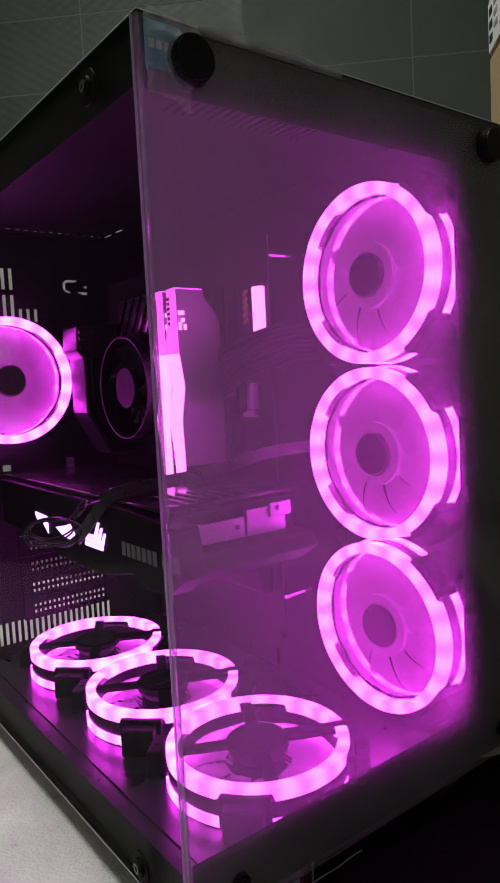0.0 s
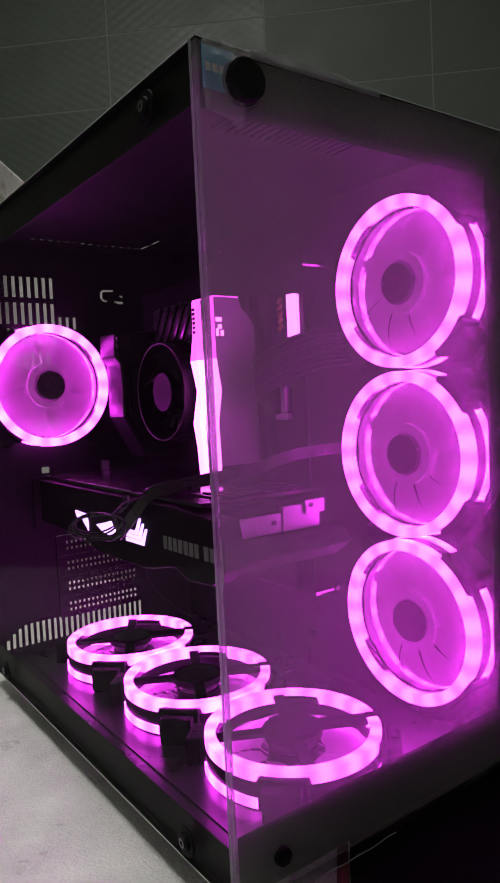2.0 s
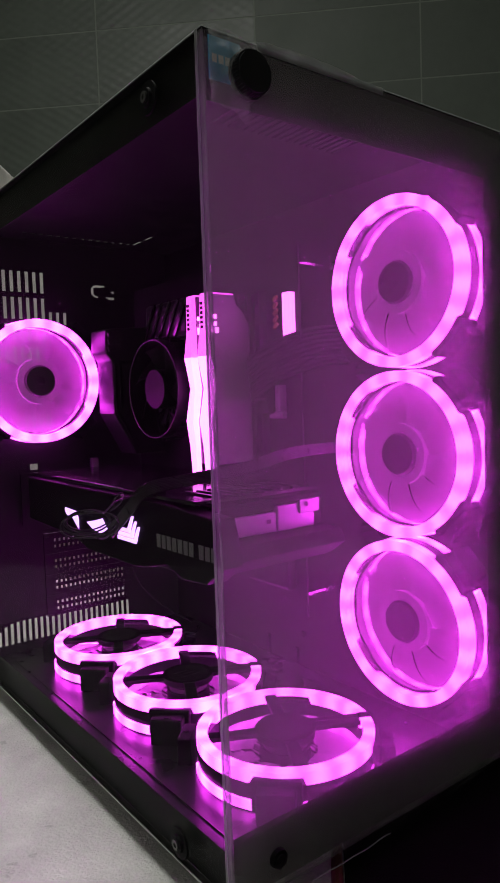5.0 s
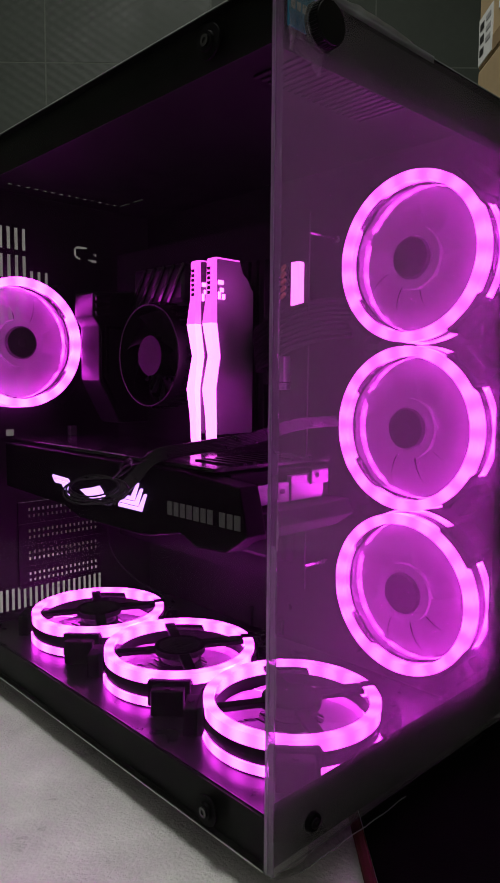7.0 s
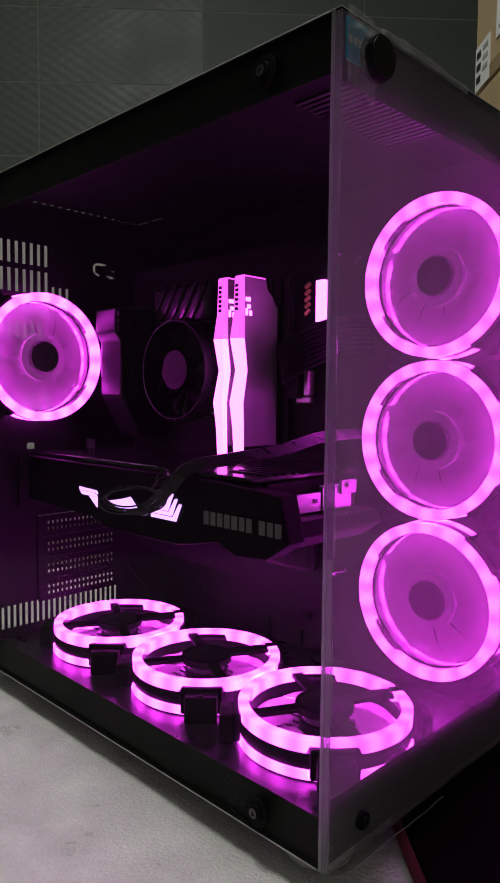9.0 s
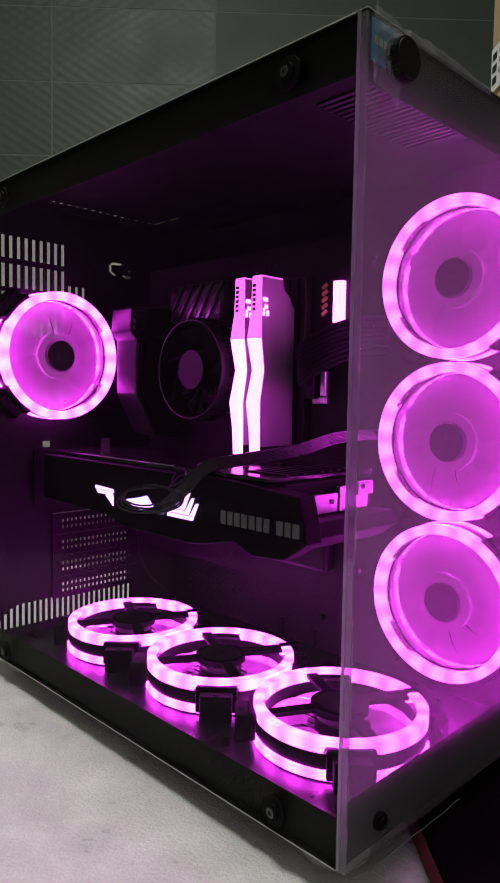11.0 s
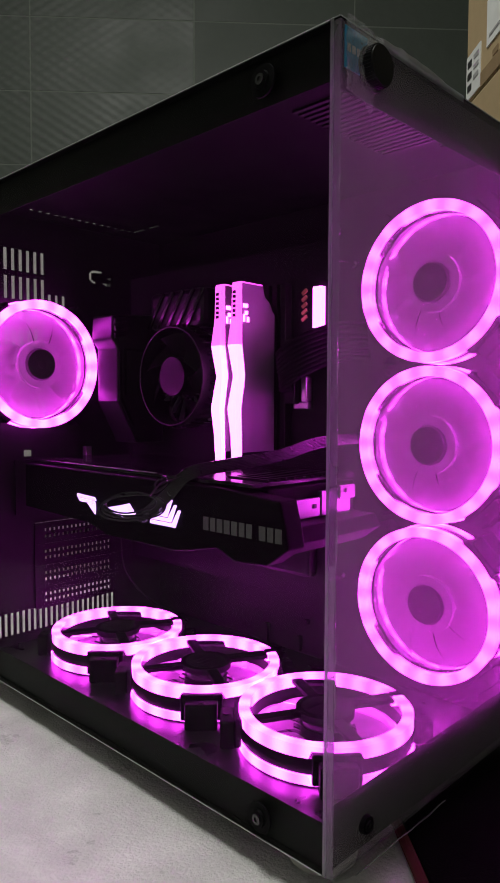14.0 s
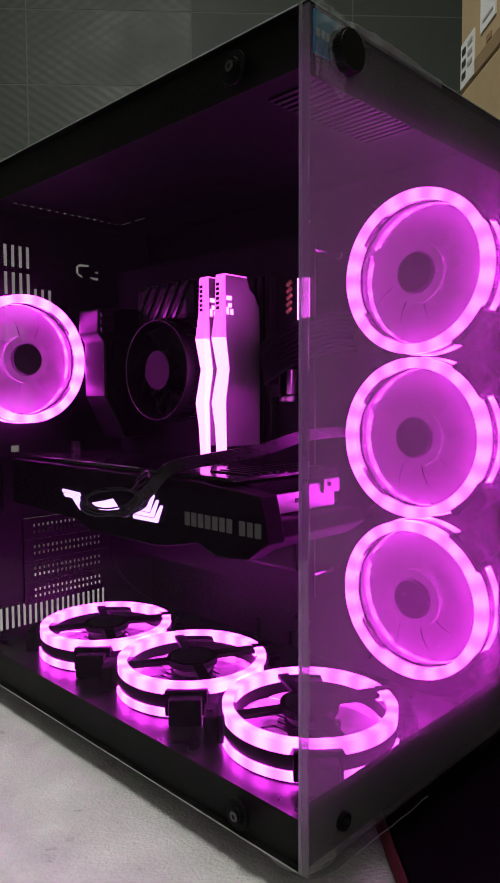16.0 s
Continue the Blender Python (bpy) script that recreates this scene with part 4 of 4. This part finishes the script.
def film_flap():
    """Crumpled end of the protective film over the top corner of the front pane."""
    b = bmesh.new()
    n = 22
    rows = []
    for i in range(n + 1):
        row = []
        for j in range(n + 1):
            u, v = i / n, j / n
            k = noise.noise((u * 4, v * 4, 7.0)) + 0.5 * noise.noise((u * 11, v * 11, 3.0))
            row.append(b.verts.new((0.002 + 0.026 * u * (0.75 + 0.25 * v) + 0.001 * k, -0.0018 - 0.0022 * abs(k) - 0.003 * u * v, 0.386 + 0.033 * v - 0.006 * u * u + 0.001 * k)))
        rows.append(row)
    for i in range(n):
        for j in range(n):
            b.faces.new((rows[i][j], rows[i + 1][j], rows[i + 1][j + 1], rows[i][j + 1]))
    bmesh.ops.solidify(b, geom=b.faces[:], thickness=0.0001)
    return b


tagged(part("protective_film", film_flap(), M_FILM, smooth=True), "crumpled clear protective film at glass corner", "film")


def film_edge():
    """Loose film lapping a few millimetres past the pane edge, creased along its length."""
    b = bmesh.new()
    rows = []
    n = 150
    for i in range(n + 1):
        z = Z0 + 0.004 + (Z1 - Z0 - 0.03) * i / n
        w = 0.0019 * noise.noise((0.3, 0.0, z * 26)) + 0.0008 * noise.noise((2.3, 0.0, z * 110))
        rows.append([b.verts.new(p) for p in ((-0.0004, -0.0008, z), (-0.0010 + w, -0.0016, z), (-0.0022 + w, -0.0024 + w, z))])
    for a, c in zip(rows, rows[1:]):
        for j in range(2):
            b.faces.new((a[j], a[j + 1], c[j + 1], c[j]))
    bmesh.ops.solidify(b, geom=b.faces[:], thickness=0.00012)
    return b


tagged(part("film_edge", film_edge(), M_FILM, smooth=True), "loose creased film edge along the glass corner", "film")

def film_hem():
    """The film's free lower end, hanging a few millimetres below the front pane."""
    b = bmesh.new()
    rows = []
    n = 90
    for i in range(n + 1):
        x = 0.0012 + 0.205 * i / n
        drop = 0.0050 * min(1.0, i / 9) * (1 - (i / n) ** 3) + 0.0008 * noise.noise((x * 60, 1.0, 0.0))
        y = -0.0010 - 0.0012 * abs(noise.noise((x * 35, 5.0, 0.0)))
        rows.append([b.verts.new(p) for p in ((x, -0.0006, Z0 + 0.0030), (x, y, Z0 + 0.0005), (x, y - 0.0008, Z0 + 0.0010 - drop))])
    for a, c in zip(rows, rows[1:]):
        for j in range(2):
            b.faces.new((a[j], a[j + 1], c[j + 1], c[j]))
    bmesh.ops.solidify(b, geom=b.faces[:], thickness=0.00012)
    return b


hem = tagged(part("film_hem", film_hem(), M_CLEARFILM, smooth=True), "loose clear film end below the front glass", "film")
b = bmesh.new()
tube(b, [(0.016 + 0.002 * i, -0.0026 - 0.0006 * abs(noise.noise((i * 0.4, 3.0, 0.0))), Z0 - 0.0030 + 0.0011 * noise.noise((i * 0.13, 9.0, 0.0))) for i in range(46)], 0.00032, 6)
part("crease", b, M_RIM, hem, "pale crease", smooth=True)

def film_lip():
    """A sliver of the film standing up along the front pane's top edge."""
    b = bmesh.new()
    rows = []
    n = 48
    for i in range(n + 1):
        f = i / n
        x = 0.030 + 0.085 * f
        h = 0.0032 * math.sin(math.pi * min(1.0, f * 1.15 + 0.05)) ** 0.6 * (1 + 0.4 * noise.noise((x * 120, 2.0, 0.0))) if f < 0.82 else 0.0006
        rows.append([b.verts.new(p) for p in ((x, -0.0004, Z1 - 0.0030), (x, -0.0007, Z1 + 0.0006), (x, 0.0006 + 0.0008 * noise.noise((x * 90, 6.0, 0.0)), Z1 + 0.0008 + h))])
    for a, c in zip(rows, rows[1:]):
        for j in range(2):
            b.faces.new((a[j], a[j + 1], c[j + 1], c[j]))
    bmesh.ops.solidify(b, geom=b.faces[:], thickness=0.00012)
    return b


tagged(part("film_lip", film_lip(), M_RIM, smooth=True), "pale film sliver standing along the glass top edge", "film")

# ---- wall tiles ----
def embossed(m, pitch):
    """Adds a lattice of low lozenges to a tile material."""
    nt = m.node_tree
    tc = nt.nodes.new("ShaderNodeTexCoord")
    sep = nt.nodes.new("ShaderNodeSeparateXYZ")
    nt.links.new(tc.outputs["Object"], sep.inputs[0])
    waves = []
    for k, axis in ((math.tau / pitch, 0), (math.tau / (pitch * 0.62), 2)):
        a = nt.nodes.new("ShaderNodeMath")
        a.operation = "MULTIPLY"
        a.inputs[1].default_value = k
        nt.links.new(sep.outputs[axis], a.inputs[0])
        c = nt.nodes.new("ShaderNodeMath")
        c.operation = "SINE"
        nt.links.new(a.outputs[0], c.inputs[0])
        waves.append(c)
    mu = nt.nodes.new("ShaderNodeMath")
    mu.operation = "MULTIPLY"
    nt.links.new(waves[0].outputs[0], mu.inputs[0])
    nt.links.new(waves[1].outputs[0], mu.inputs[1])
    bp = nt.nodes.new("ShaderNodeBump")
    bp.inputs["Strength"].default_value, bp.inputs["Distance"].default_value = 0.11, 0.004
    nt.links.new(mu.outputs[0], bp.inputs["Height"])
    nt.links.new(bp.outputs[0], nt.nodes["Principled BSDF"].inputs["Normal"])
    return m


M_TILE2 = embossed(mat("embossed_wall_tile", (0.066, 0.080, 0.066), 0.52, vary=0.15, scale=5), 0.052)
TW, TH = 0.54, 0.24
tile_meshes = {}
for r in range(13):
    for c in range(9):
        x = -2.3 + TW * c + TILE_X
        z = FLOOR_Z + 0.06 + TH * r + TILE_Z
        if x + TW > 2.5 or x < -2.6 or z + TH > CEIL_Z:
            continue
        key = x < -0.2
        if key not in tile_meshes:
            bt = bmesh.new()
            box(bt, 0.0024, TW - 0.0024, 0.0112, 0.0119, 0.0024, TH - 0.0024)
            o = part("wall_tile", bt, M_TILE2 if key else M_TILE, wall)
            tile_meshes[key] = o.data
        else:
            o = new("wall_tile", tile_meshes[key])
            o.parent = wall
        o.matrix_basis = ROOM @ Matrix.Translation((x, WALL_Y, z))
